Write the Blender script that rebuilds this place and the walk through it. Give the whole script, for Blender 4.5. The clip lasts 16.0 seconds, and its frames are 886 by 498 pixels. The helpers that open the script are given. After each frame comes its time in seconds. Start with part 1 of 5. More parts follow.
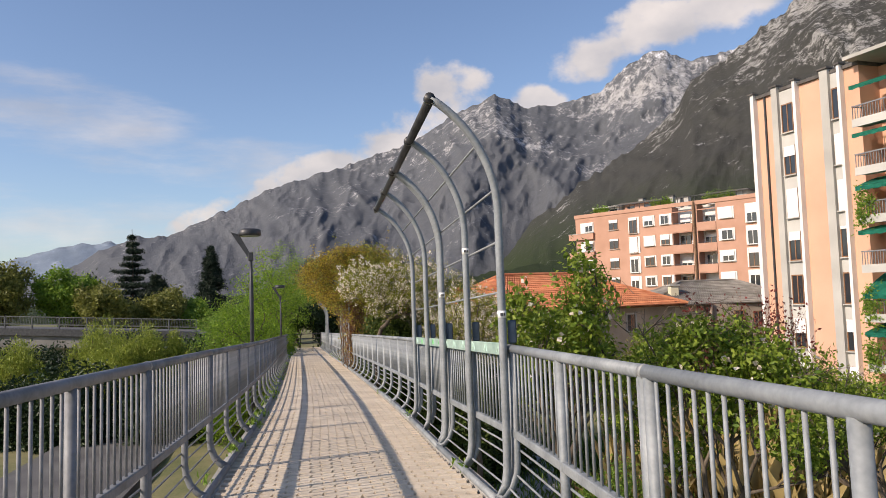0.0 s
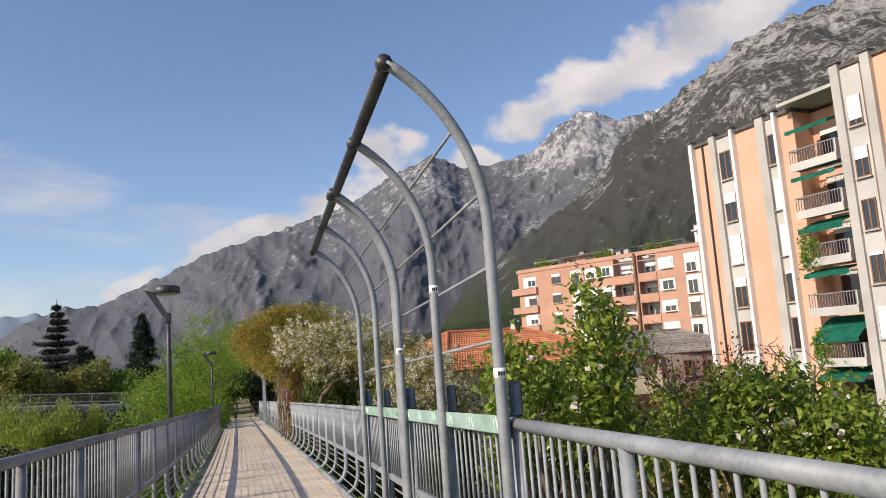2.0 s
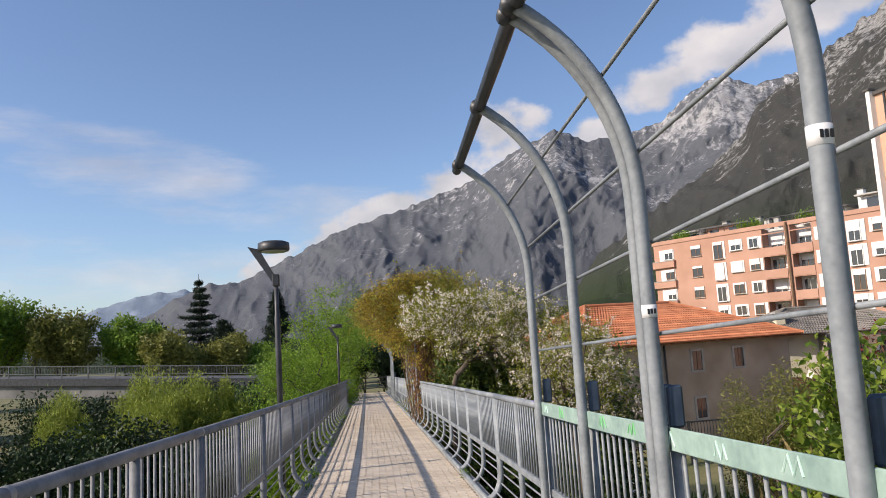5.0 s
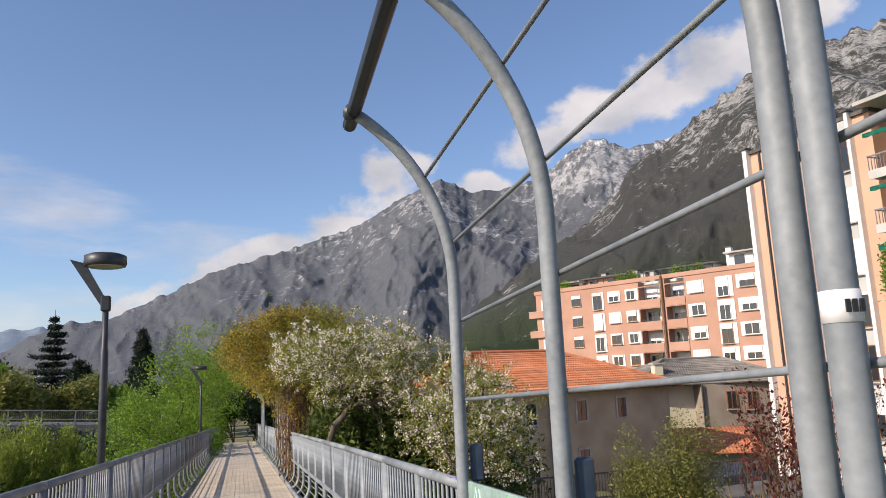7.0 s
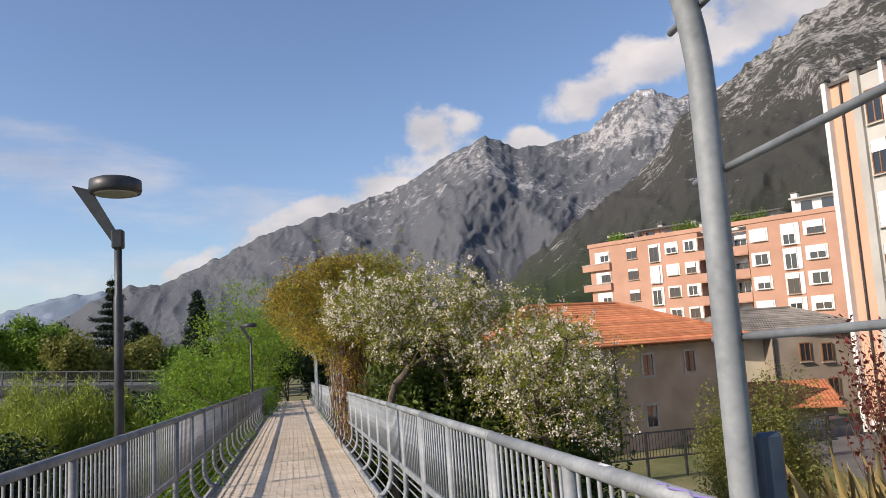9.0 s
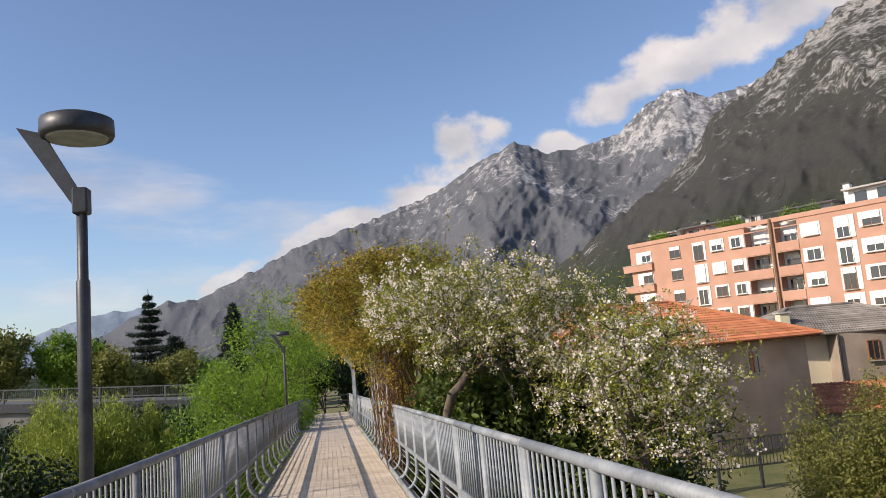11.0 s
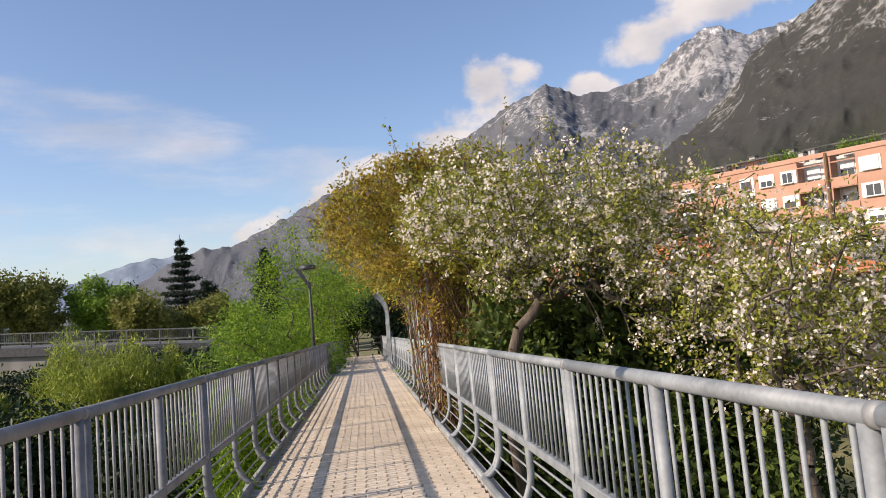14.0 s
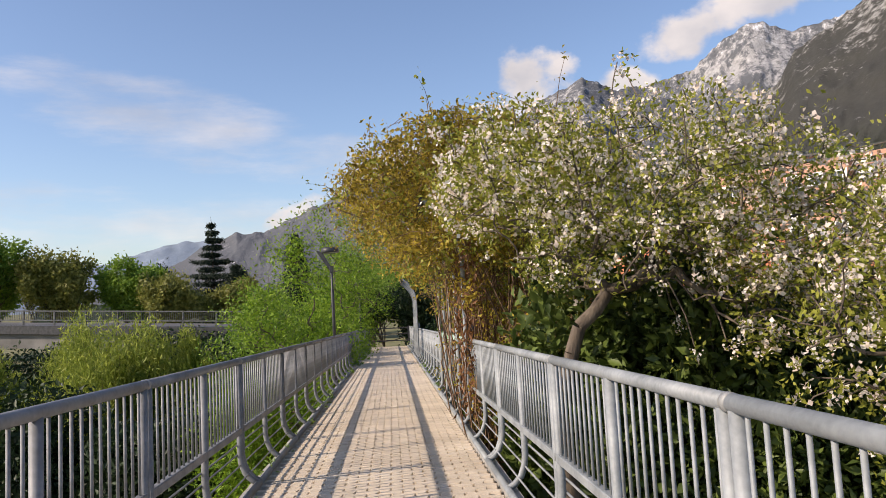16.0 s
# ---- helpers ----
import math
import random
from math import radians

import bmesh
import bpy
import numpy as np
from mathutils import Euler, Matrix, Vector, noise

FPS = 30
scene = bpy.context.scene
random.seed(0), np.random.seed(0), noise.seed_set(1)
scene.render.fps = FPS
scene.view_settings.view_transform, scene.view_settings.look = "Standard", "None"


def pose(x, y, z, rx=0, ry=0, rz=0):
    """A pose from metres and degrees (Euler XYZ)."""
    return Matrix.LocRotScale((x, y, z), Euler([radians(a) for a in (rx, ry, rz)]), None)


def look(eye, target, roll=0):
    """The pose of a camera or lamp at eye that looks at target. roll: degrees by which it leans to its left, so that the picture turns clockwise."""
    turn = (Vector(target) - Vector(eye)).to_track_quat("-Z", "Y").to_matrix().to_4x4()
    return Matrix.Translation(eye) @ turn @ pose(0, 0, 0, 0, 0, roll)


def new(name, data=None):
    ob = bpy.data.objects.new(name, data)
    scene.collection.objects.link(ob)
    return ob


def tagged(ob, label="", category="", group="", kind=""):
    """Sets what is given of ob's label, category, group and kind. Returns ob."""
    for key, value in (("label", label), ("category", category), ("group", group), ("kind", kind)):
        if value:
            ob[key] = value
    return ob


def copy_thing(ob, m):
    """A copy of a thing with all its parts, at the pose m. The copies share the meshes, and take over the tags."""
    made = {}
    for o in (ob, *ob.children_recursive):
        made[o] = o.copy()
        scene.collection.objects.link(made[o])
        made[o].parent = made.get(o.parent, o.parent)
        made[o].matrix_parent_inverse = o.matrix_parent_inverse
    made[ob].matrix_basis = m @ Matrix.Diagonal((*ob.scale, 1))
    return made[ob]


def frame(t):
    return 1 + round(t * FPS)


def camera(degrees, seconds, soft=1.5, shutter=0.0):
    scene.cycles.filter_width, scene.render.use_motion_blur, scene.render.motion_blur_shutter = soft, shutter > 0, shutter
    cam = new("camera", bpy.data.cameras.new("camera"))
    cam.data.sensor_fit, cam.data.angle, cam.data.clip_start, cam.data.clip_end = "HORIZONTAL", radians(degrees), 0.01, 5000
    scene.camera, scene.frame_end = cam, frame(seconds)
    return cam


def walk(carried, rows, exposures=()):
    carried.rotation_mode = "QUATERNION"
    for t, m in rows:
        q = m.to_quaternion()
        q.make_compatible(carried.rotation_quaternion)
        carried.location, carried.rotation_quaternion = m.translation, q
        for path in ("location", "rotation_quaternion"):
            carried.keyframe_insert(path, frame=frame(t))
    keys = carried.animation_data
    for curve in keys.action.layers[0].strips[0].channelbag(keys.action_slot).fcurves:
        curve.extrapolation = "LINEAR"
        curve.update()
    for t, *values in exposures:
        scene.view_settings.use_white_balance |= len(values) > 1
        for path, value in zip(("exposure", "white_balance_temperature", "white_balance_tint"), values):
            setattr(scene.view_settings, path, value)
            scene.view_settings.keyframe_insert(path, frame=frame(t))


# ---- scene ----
cam = camera(61.2, 16.0, 0.85)
PATH = [
    (0, (0.147, 0.779, 1.716), (0.113, 2.774, 1.842), -1.9),
    (0.5, (0.144, 1.242, 1.724), (0.329, 3.219, 1.96), -1.9),
    (1, (0.067, 1.69, 1.697), (0.24, 3.667, 1.942), -2.3),
    (1.5, (0.022, 2.182, 1.68), (0.133, 4.166, 1.905), -3.8),
    (2, (-0.027, 2.632, 1.685), (0.105, 4.608, 1.961), -4.1),
    (2.5, (-0.12, 3.127, 1.695), (0.132, 5.078, 2.055), -3.6),
    (3, (-0.219, 3.653, 1.715), (-0.055, 5.607, 2.108), -3.8),
    (3.5, (-0.362, 4.158, 1.701), (-0.408, 6.13, 2.033), -3.5),
    (4, (-0.42, 4.688, 1.689), (-0.613, 6.662, 1.946), -3.3),
    (4.2, (-0.464, 4.931, 1.666), (-0.677, 6.906, 1.898), -3.4),
    (6.3, (-0.664, 7.19, 1.68), (-0.703, 9.169, 1.972), -3.4),
    (6.5, (-0.7, 7.395, 1.659), (-0.687, 9.371, 1.97), -3.2),
    (7, (-0.773, 7.919, 1.641), (-0.657, 9.886, 1.981), -2.6),
    (7.5, (-0.864, 8.521, 1.619), (-0.735, 10.49, 1.943), -2.4),
    (8, (-0.944, 9.027, 1.576), (-0.837, 11.006, 1.847), -2.9),
    (8.5, (-1.049, 9.57, 1.565), (-1.022, 11.555, 1.804), -3.2),
    (9, (-1.139, 9.995, 1.569), (-1.152, 11.981, 1.805), -3.4),
    (9.5, (-1.264, 10.609, 1.575), (-1.306, 12.593, 1.823), -4.1),
    (9.7, (-1.355, 10.863, 1.559), (-1.422, 12.846, 1.812), -4.6),
    (11.8, (-1.742, 13.048, 1.435), (-1.874, 15.026, 1.7), -4.7),
    (12, (-1.778, 13.218, 1.405), (-1.938, 15.198, 1.641), -4.9),
    (12.5, (-1.83, 13.62, 1.34), (-2.077, 15.597, 1.519), -4.5),
    (13, (-1.955, 14.05, 1.312), (-2.236, 16.022, 1.487), -3.9),
    (13.5, (-2.095, 14.64, 1.272), (-2.334, 16.618, 1.446), -3.9),
    (14, (-2.261, 15.344, 1.224), (-2.452, 17.331, 1.35), -4.9),
    (14.5, (-2.379, 15.79, 1.214), (-2.55, 17.781, 1.294), -5.7),
    (15, (-2.465, 16.167, 1.209), (-2.636, 18.158, 1.284), -5.6),
    (15.5, (-2.555, 16.641, 1.192), (-2.736, 18.631, 1.271), -4.8),
    (16, (-2.573, 17.271, 1.172), (-2.846, 19.25, 1.281), -3.0),
]
walk(cam, [(t, look(eye, target, roll)) for t, eye, target, roll in PATH],
     ((0, 0.03, 7400, 18), (3.5, 0.0, 7050, 17), (6.5, 0.06, 7000, 17), (9, 0.04, 7150, 17), (12, 0.1, 7250, 18), (14, 0.18, 7450, 19), (16, 0.22, 7500, 19)))

# ---- world, sun, exposure ----
# the sun stands to the left of the walkway, a little behind, some 32 degrees up
SUN_AZ, SUN_EL = radians(-118.0), radians(32.0)
SUN_DIR = Vector((math.sin(SUN_AZ) * math.cos(SUN_EL), math.cos(SUN_AZ) * math.cos(SUN_EL), math.sin(SUN_EL)))
world = bpy.data.worlds.new("world")
scene.world = world
world.use_nodes = True


def cloud_bank(nt, coord, az, el, wide, high, tilt=0.0):
    """A soft oval mask on the sky round a bearing and a height in degrees."""
    d = Vector((math.sin(radians(az)) * math.cos(radians(el)), math.cos(radians(az)) * math.cos(radians(el)), math.sin(radians(el))))
    right = Vector((math.cos(radians(az)), -math.sin(radians(az)), 0))
    up = right.cross(d)
    c, s = math.cos(radians(tilt)), math.sin(radians(tilt))
    ax, ay = right * c + up * s, up * c - right * s
    total = None
    for axis, size in ((ax, wide), (ay, high)):
        dot = nt.nodes.new("ShaderNodeVectorMath")
        dot.operation = "DOT_PRODUCT"
        nt.links.new(coord, dot.inputs[0])
        dot.inputs[1].default_value = axis
        div = nt.nodes.new("ShaderNodeMath")
        div.operation = "DIVIDE"
        nt.links.new(dot.outputs["Value"], div.inputs[0])
        div.inputs[1].default_value = math.sin(radians(size))
        sq = nt.nodes.new("ShaderNodeMath")
        sq.operation = "POWER"
        absn = nt.nodes.new("ShaderNodeMath")
        absn.operation = "ABSOLUTE"
        nt.links.new(div.outputs[0], absn.inputs[0])
        nt.links.new(absn.outputs[0], sq.inputs[0])
        sq.inputs[1].default_value = 2.0
        if total is None:
            total = sq
        else:
            add = nt.nodes.new("ShaderNodeMath")
            add.operation = "ADD"
            nt.links.new(total.outputs[0], add.inputs[0])
            nt.links.new(sq.outputs[0], add.inputs[1])
            total = add
    inv = nt.nodes.new("ShaderNodeMath")
    inv.operation = "SUBTRACT"
    inv.inputs[0].default_value = 1.0
    nt.links.new(total.outputs[0], inv.inputs[1])
    front = nt.nodes.new("ShaderNodeVectorMath")
    front.operation = "DOT_PRODUCT"
    nt.links.new(coord, front.inputs[0])
    front.inputs[1].default_value = d
    fstep = nt.nodes.new("ShaderNodeMath")
    fstep.operation = "GREATER_THAN"
    nt.links.new(front.outputs["Value"], fstep.inputs[0])
    fstep.inputs[1].default_value = 0.3
    # behind the viewer the mask is far below zero
    back = nt.nodes.new("ShaderNodeMath")
    back.operation = "MULTIPLY_ADD"
    nt.links.new(fstep.outputs[0], back.inputs[0])
    back.inputs[1].default_value = 100.0
    back.inputs[2].default_value = -100.0
    out = nt.nodes.new("ShaderNodeMath")
    out.operation = "MINIMUM"
    nt.links.new(inv.outputs[0], out.inputs[0])
    low = nt.nodes.new("ShaderNodeMath")
    low.operation = "ADD"
    nt.links.new(back.outputs[0], low.inputs[0])
    low.inputs[1].default_value = 2.0
    nt.links.new(low.outputs[0], out.inputs[1])
    return out.outputs[0]


def make_sky():
    nt = world.node_tree
    nt.nodes.clear()
    out = nt.nodes.new("ShaderNodeOutputWorld")
    sky = nt.nodes.new("ShaderNodeTexSky")
    sky.sky_type = "NISHITA"
    sky.sun_disc = False
    sky.sun_elevation, sky.sun_rotation = SUN_EL, SUN_AZ
    sky.altitude, sky.air_density, sky.dust_density, sky.ozone_density = 200, 1.0, 1.0, 5.0
    bg = nt.nodes.new("ShaderNodeBackground")
    bg.inputs["Strength"].default_value = 0.168
    nt.links.new(sky.outputs[0], bg.inputs[0])
    coord = nt.nodes.new("ShaderNodeTexCoord")
    gen = coord.outputs["Generated"]

    def maths(op, a, b):
        m = nt.nodes.new("ShaderNodeMath")
        m.operation = op
        for i, v in enumerate((a, b)):
            if isinstance(v, (int, float)):
                m.inputs[i].default_value = v
            else:
                nt.links.new(v, m.inputs[i])
        return m.outputs[0]

    def puff(scale, stretch, detail, rough):
        mp = nt.nodes.new("ShaderNodeMapping")
        mp.inputs["Scale"].default_value = stretch
        nt.links.new(gen, mp.inputs[0])
        n = nt.nodes.new("ShaderNodeTexNoise")
        n.inputs["Scale"].default_value = scale
        n.inputs["Detail"].default_value = detail
        n.inputs["Roughness"].default_value = rough
        nt.links.new(mp.outputs[0], n.inputs["Vector"])
        return n.outputs["Fac"]

    billow = puff(14.0, (1, 1, 1.3), 9, 0.55)
    wisp = puff(5.0, (1, 1, 4.5), 8, 0.6)
    # cumulus on the ridges
    banks = None
    for az, el, wide, high, tilt in ((-3.6, 12.2, 5.4, 2.7, 27), (-0.2, 14.8, 3.2, 2.6, 20), (1.4, 15.6, 1.8, 1.7, 0), (6.6, 14.5, 2.2, 1.1, 0), (-11, 9.3, 5.5, 1.6, 18),
                                     (11.0, 17.4, 3.4, 1.5, 18), (16.0, 19.2, 4.5, 2.2, 16), (21.0, 20.5, 5.0, 2.4, 12), (27, 22.0, 7, 2.2, 15), (-19.0, 6.1, 3.0, 1.2, 30)):
        b = cloud_bank(nt, gen, az, el, wide, high, tilt)
        banks = b if banks is None else maths("MAXIMUM", banks, b)
    cum = maths("ADD", maths("MULTIPLY", banks, 0.9), maths("MULTIPLY", maths("SUBTRACT", billow, 0.45), 3.8))
    ramp = nt.nodes.new("ShaderNodeMapRange")
    ramp.interpolation_type = "SMOOTHSTEP"
    nt.links.new(cum, ramp.inputs["Value"])
    ramp.inputs["From Min"].default_value, ramp.inputs["From Max"].default_value = 0.0, 0.85
    # high wisps
    banks = None
    for az, el, wide, high, tilt in ((-28, 13.2, 11, 2.8, -8), (-32, 15.0, 9, 2.0, -8), (-16, 10, 14, 2.5, -4), (-30, 6, 18, 3.6, 0), (-18, 4.5, 14, 2.6, 0)):
        b = cloud_bank(nt, gen, az, el, wide, high, tilt)
        banks = b if banks is None else maths("MAXIMUM", banks, b)
    wsum = maths("ADD", maths("MULTIPLY", banks, 0.6), maths("MULTIPLY", maths("SUBTRACT", wisp, 0.5), 2.4))
    wr = nt.nodes.new("ShaderNodeMapRange")
    wr.interpolation_type = "SMOOTHSTEP"
    nt.links.new(wsum, wr.inputs["Value"])
    wr.inputs["From Min"].default_value, wr.inputs["From Max"].default_value = 0.05, 1.1
    wr.inputs["To Max"].default_value = 0.6
    cover = maths("MAXIMUM", ramp.outputs[0], wr.outputs[0])
    cover = maths("MULTIPLY", cover, 0.86)
    shade = nt.nodes.new("ShaderNodeValToRGB")
    shade.color_ramp.elements[0].position, shade.color_ramp.elements[0].color = 0.3, (0.50, 0.53, 0.58, 1)
    shade.color_ramp.elements[1].position, shade.color_ramp.elements[1].color = 0.66, (0.86, 0.85, 0.84, 1)
    nt.links.new(puff(9.0, (1, 1, 1.5), 6, 0.5), shade.inputs[0])
    cbg = nt.nodes.new("ShaderNodeBackground")
    nt.links.new(shade.outputs[0], cbg.inputs[0])
    cbg.inputs["Strength"].default_value = 1.0
    mix = nt.nodes.new("ShaderNodeMixShader")
    nt.links.new(cover, mix.inputs[0])
    nt.links.new(bg.outputs[0], mix.inputs[1])
    nt.links.new(cbg.outputs[0], mix.inputs[2])
    nt.links.new(mix.outputs[0], out.inputs[0])


make_sky()
sun = new("sun", bpy.data.lights.new("sun", "SUN"))
sun.data.energy, sun.data.angle, sun.data.color = 4.7, radians(0.53), (1.0, 0.93, 0.82)
sun.matrix_world = look(SUN_DIR * 50, (0, 0, 0))


# ---- materials ----
def material(name, low, high, scale=6.0, rough=0.7, metal=0.0, bump=0.15, bump_scale=60.0, stretch=(1, 1, 1), per_piece=0.0, spec=0.4, fine=0.25):
    """A surface of two colours mixed by broad and fine noise, with relief and, where asked, a shift from piece to piece."""
    m = bpy.data.materials.new(name)
    m.use_nodes = True
    nt = m.node_tree
    bsdf = nt.nodes["Principled BSDF"]
    bsdf.inputs["Roughness"].default_value, bsdf.inputs["Metallic"].default_value = rough, metal
    bsdf.inputs["Specular IOR Level"].default_value = spec
    coord = nt.nodes.new("ShaderNodeTexCoord")
    mp = nt.nodes.new("ShaderNodeMapping")
    mp.inputs["Scale"].default_value = stretch
    nt.links.new(coord.outputs["Object"], mp.inputs[0])
    broad, grain = nt.nodes.new("ShaderNodeTexNoise"), nt.nodes.new("ShaderNodeTexNoise")
    for n, s, d in ((broad, scale, 5), (grain, bump_scale, 4)):
        n.inputs["Scale"].default_value, n.inputs["Detail"].default_value = s, d
        nt.links.new(mp.outputs[0], n.inputs["Vector"])
    add = nt.nodes.new("ShaderNodeMath")
    add.operation = "MULTIPLY_ADD"
    nt.links.new(grain.outputs["Fac"], add.inputs[0])
    add.inputs[1].default_value = fine
    nt.links.new(broad.outputs["Fac"], add.inputs[2])
    ramp = nt.nodes.new("ShaderNodeValToRGB")
    ramp.color_ramp.elements[0].position, ramp.color_ramp.elements[1].position = 0.38 + fine * 0.3, 0.66 + fine * 0.6
    ramp.color_ramp.elements[0].color, ramp.color_ramp.elements[1].color = (*low, 1), (*high, 1)
    nt.links.new(add.outputs[0], ramp.inputs[0])
    colour = ramp.outputs[0]
    if per_piece:
        info = nt.nodes.new("ShaderNodeObjectInfo")
        geo = nt.nodes.new("ShaderNodeNewGeometry")
        mixr = nt.nodes.new("ShaderNodeMath")
        mixr.operation = "ADD"
        nt.links.new(info.outputs["Random"], mixr.inputs[0])
        nt.links.new(geo.outputs["Random Per Island"], mixr.inputs[1])
        fr = nt.nodes.new("ShaderNodeMath")
        fr.operation = "FRACT"
        nt.links.new(mixr.outputs[0], fr.inputs[0])
        rng = nt.nodes.new("ShaderNodeMapRange")
        nt.links.new(fr.outputs[0], rng.inputs["Value"])
        rng.inputs["To Min"].default_value, rng.inputs["To Max"].default_value = 1 - per_piece, 1 + per_piece
        hsv = nt.nodes.new("ShaderNodeHueSaturation")
        nt.links.new(rng.outputs[0], hsv.inputs["Value"])
        nt.links.new(colour, hsv.inputs["Color"])
        colour = hsv.outputs[0]
    nt.links.new(colour, bsdf.inputs["Base Color"])
    if bump:
        b = nt.nodes.new("ShaderNodeBump")
        b.inputs["Strength"].default_value, b.inputs["Distance"].default_value = bump, 0.02
        nt.links.new(grain.outputs["Fac"], b.inputs["Height"])
        nt.links.new(b.outputs[0], bsdf.inputs["Normal"])
    return m


def leaf_material(name, low, high, through_light=0.35, rough=0.5):
    """Leaves or petals, each with a tone of its own, that let some light through."""
    m = bpy.data.materials.new(name)
    m.use_nodes = True
    nt = m.node_tree
    bsdf, out = nt.nodes["Principled BSDF"], nt.nodes["Material Output"]
    bsdf.inputs["Roughness"].default_value = rough
    bsdf.inputs["Specular IOR Level"].default_value = 0.3
    geo = nt.nodes.new("ShaderNodeNewGeometry")
    ramp = nt.nodes.new("ShaderNodeValToRGB")
    ramp.color_ramp.elements[0].color, ramp.color_ramp.elements[1].color = (*low, 1), (*high, 1)
    nt.links.new(geo.outputs["Random Per Island"], ramp.inputs[0])
    nt.links.new(ramp.outputs[0], bsdf.inputs["Base Color"])
    tr = nt.nodes.new("ShaderNodeBsdfTranslucent")
    nt.links.new(ramp.outputs[0], tr.inputs["Color"])
    mix = nt.nodes.new("ShaderNodeMixShader")
    mix.inputs[0].default_value = through_light
    nt.links.new(bsdf.outputs[0], mix.inputs[1])
    nt.links.new(tr.outputs[0], mix.inputs[2])
    nt.links.new(mix.outputs[0], out.inputs[0])
    return m


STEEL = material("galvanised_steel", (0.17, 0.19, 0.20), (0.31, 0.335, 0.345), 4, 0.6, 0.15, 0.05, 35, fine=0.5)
STEEL_DARKENED = material("darkened_grey_steel", (0.14, 0.147, 0.155), (0.25, 0.257, 0.265), 4, 0.6, 0.1, 0.05, 35, fine=0.5)
STEEL_RUST = material("dull_steel", (0.24, 0.25, 0.25), (0.42, 0.42, 0.40), 7, 0.6, 0.3, 0.06, 40, fine=0.5)
DARK_STEEL = material("dark_steel", (0.035, 0.037, 0.04), (0.07, 0.072, 0.075), 5, 0.45, 0.3, 0.04, 40)
GREEN_PAINT = material("worn_green_paint", (0.20, 0.30, 0.26), (0.34, 0.47, 0.40), 5, 0.6, 0.0, 0.08, 30, fine=0.5)
BLUE_PLATE = material("dark_blue_paint", (0.035, 0.055, 0.085), (0.07, 0.10, 0.14), 5, 0.5, 0.1, 0.05, 30)
LAMP_GLASS = material("lamp_glass", (0.30, 0.31, 0.30), (0.42, 0.42, 0.40), 9, 0.25, 0.0, 0.02, 30)
PAVER = material("sand_paver", (0.50, 0.42, 0.325), (0.67, 0.58, 0.46), 1.3, 0.85, 0, 0.35, 90, per_piece=0.07, fine=0.5)
JOINT = material("joint_sand", (0.28, 0.235, 0.185), (0.40, 0.335, 0.265), 6, 0.95, 0, 0.3, 80)
CONCRETE = material("concrete", (0.27, 0.26, 0.24), (0.42, 0.41, 0.38), 1.5, 0.85, 0, 0.2, 50, fine=0.5)
GIRDER = material("stained_concrete", (0.12, 0.118, 0.112), (0.23, 0.225, 0.21), 0.6, 0.9, 0, 0.2, 30, fine=0.5)
PARAPET = material("weathered_grey_parapet", (0.06, 0.068, 0.068), (0.11, 0.12, 0.12), 3, 0.7, 0, 0.1, 30)
ASPHALT = material("asphalt", (0.075, 0.075, 0.075), (0.14, 0.138, 0.135), 0.4, 0.9, 0, 0.3, 120)
GROUND = material("garden_ground", (0.075, 0.10, 0.03), (0.23, 0.20, 0.10), 0.35, 0.95, 0, 0.4, 9, fine=0.5)
BARK = material("bark", (0.055, 0.042, 0.032), (0.15, 0.12, 0.09), 9, 0.9, 0, 0.5, 40, (1, 1, 0.3))
VINE_BARK = material("vine_bark", (0.10, 0.06, 0.035), (0.24, 0.15, 0.09), 9, 0.9, 0, 0.5, 40, (1, 1, 0.3))
PEACH = material("peach_render", (0.60, 0.345, 0.235), (0.67, 0.405, 0.285), 0.25, 0.9, 0, 0.1, 25)
STRIP = material("pale_grey_render", (0.42, 0.415, 0.385), (0.54, 0.53, 0.49), 0.5, 0.85, 0, 0.08, 25)
GREY_RENDER = material("grey_concrete_pier", (0.36, 0.35, 0.32), (0.48, 0.47, 0.43), 0.5, 0.85, 0, 0.1, 25)
WHITE_RENDER = material("white_render", (0.66, 0.65, 0.61), (0.78, 0.77, 0.73), 0.5, 0.85, 0, 0.08, 25)
BRICK_RED = material("pink_brick_facing", (0.43, 0.24, 0.165), (0.52, 0.30, 0.215), 0.4, 0.85, 0, 0.15, 30)
HOUSE_WALL = material("weathered_beige_render", (0.26, 0.21, 0.16), (0.42, 0.355, 0.285), 0.5, 0.92, 0, 0.2, 20, fine=0.5)
CREAM = material("cream_render", (0.62, 0.56, 0.40), (0.72, 0.66, 0.50), 0.5, 0.9, 0, 0.1, 25)
ROOF_TILE = material("terracotta_tile", (0.40, 0.13, 0.06), (0.58, 0.24, 0.12), 1.6, 0.85, 0, 0.2, 30, per_piece=0.25, fine=0.5)
GREY_TILE = material("grey_roof_tile", (0.16, 0.145, 0.125), (0.27, 0.25, 0.22), 1.5, 0.9, 0, 0.2, 30, per_piece=0.15)
DARK_ROOF = material("dark_roof_edge", (0.06, 0.055, 0.05), (0.12, 0.11, 0.10), 3, 0.7, 0, 0.1, 30)
AWNING = material("green_awning_cloth", (0.0, 0.17, 0.11), (0.01, 0.26, 0.17), 3, 0.8, 0, 0.05, 60)
WOOD = material("brown_window_wood", (0.16, 0.075, 0.035), (0.30, 0.15, 0.075), 4, 0.6, 0, 0.1, 40, (1, 1, 0.2))
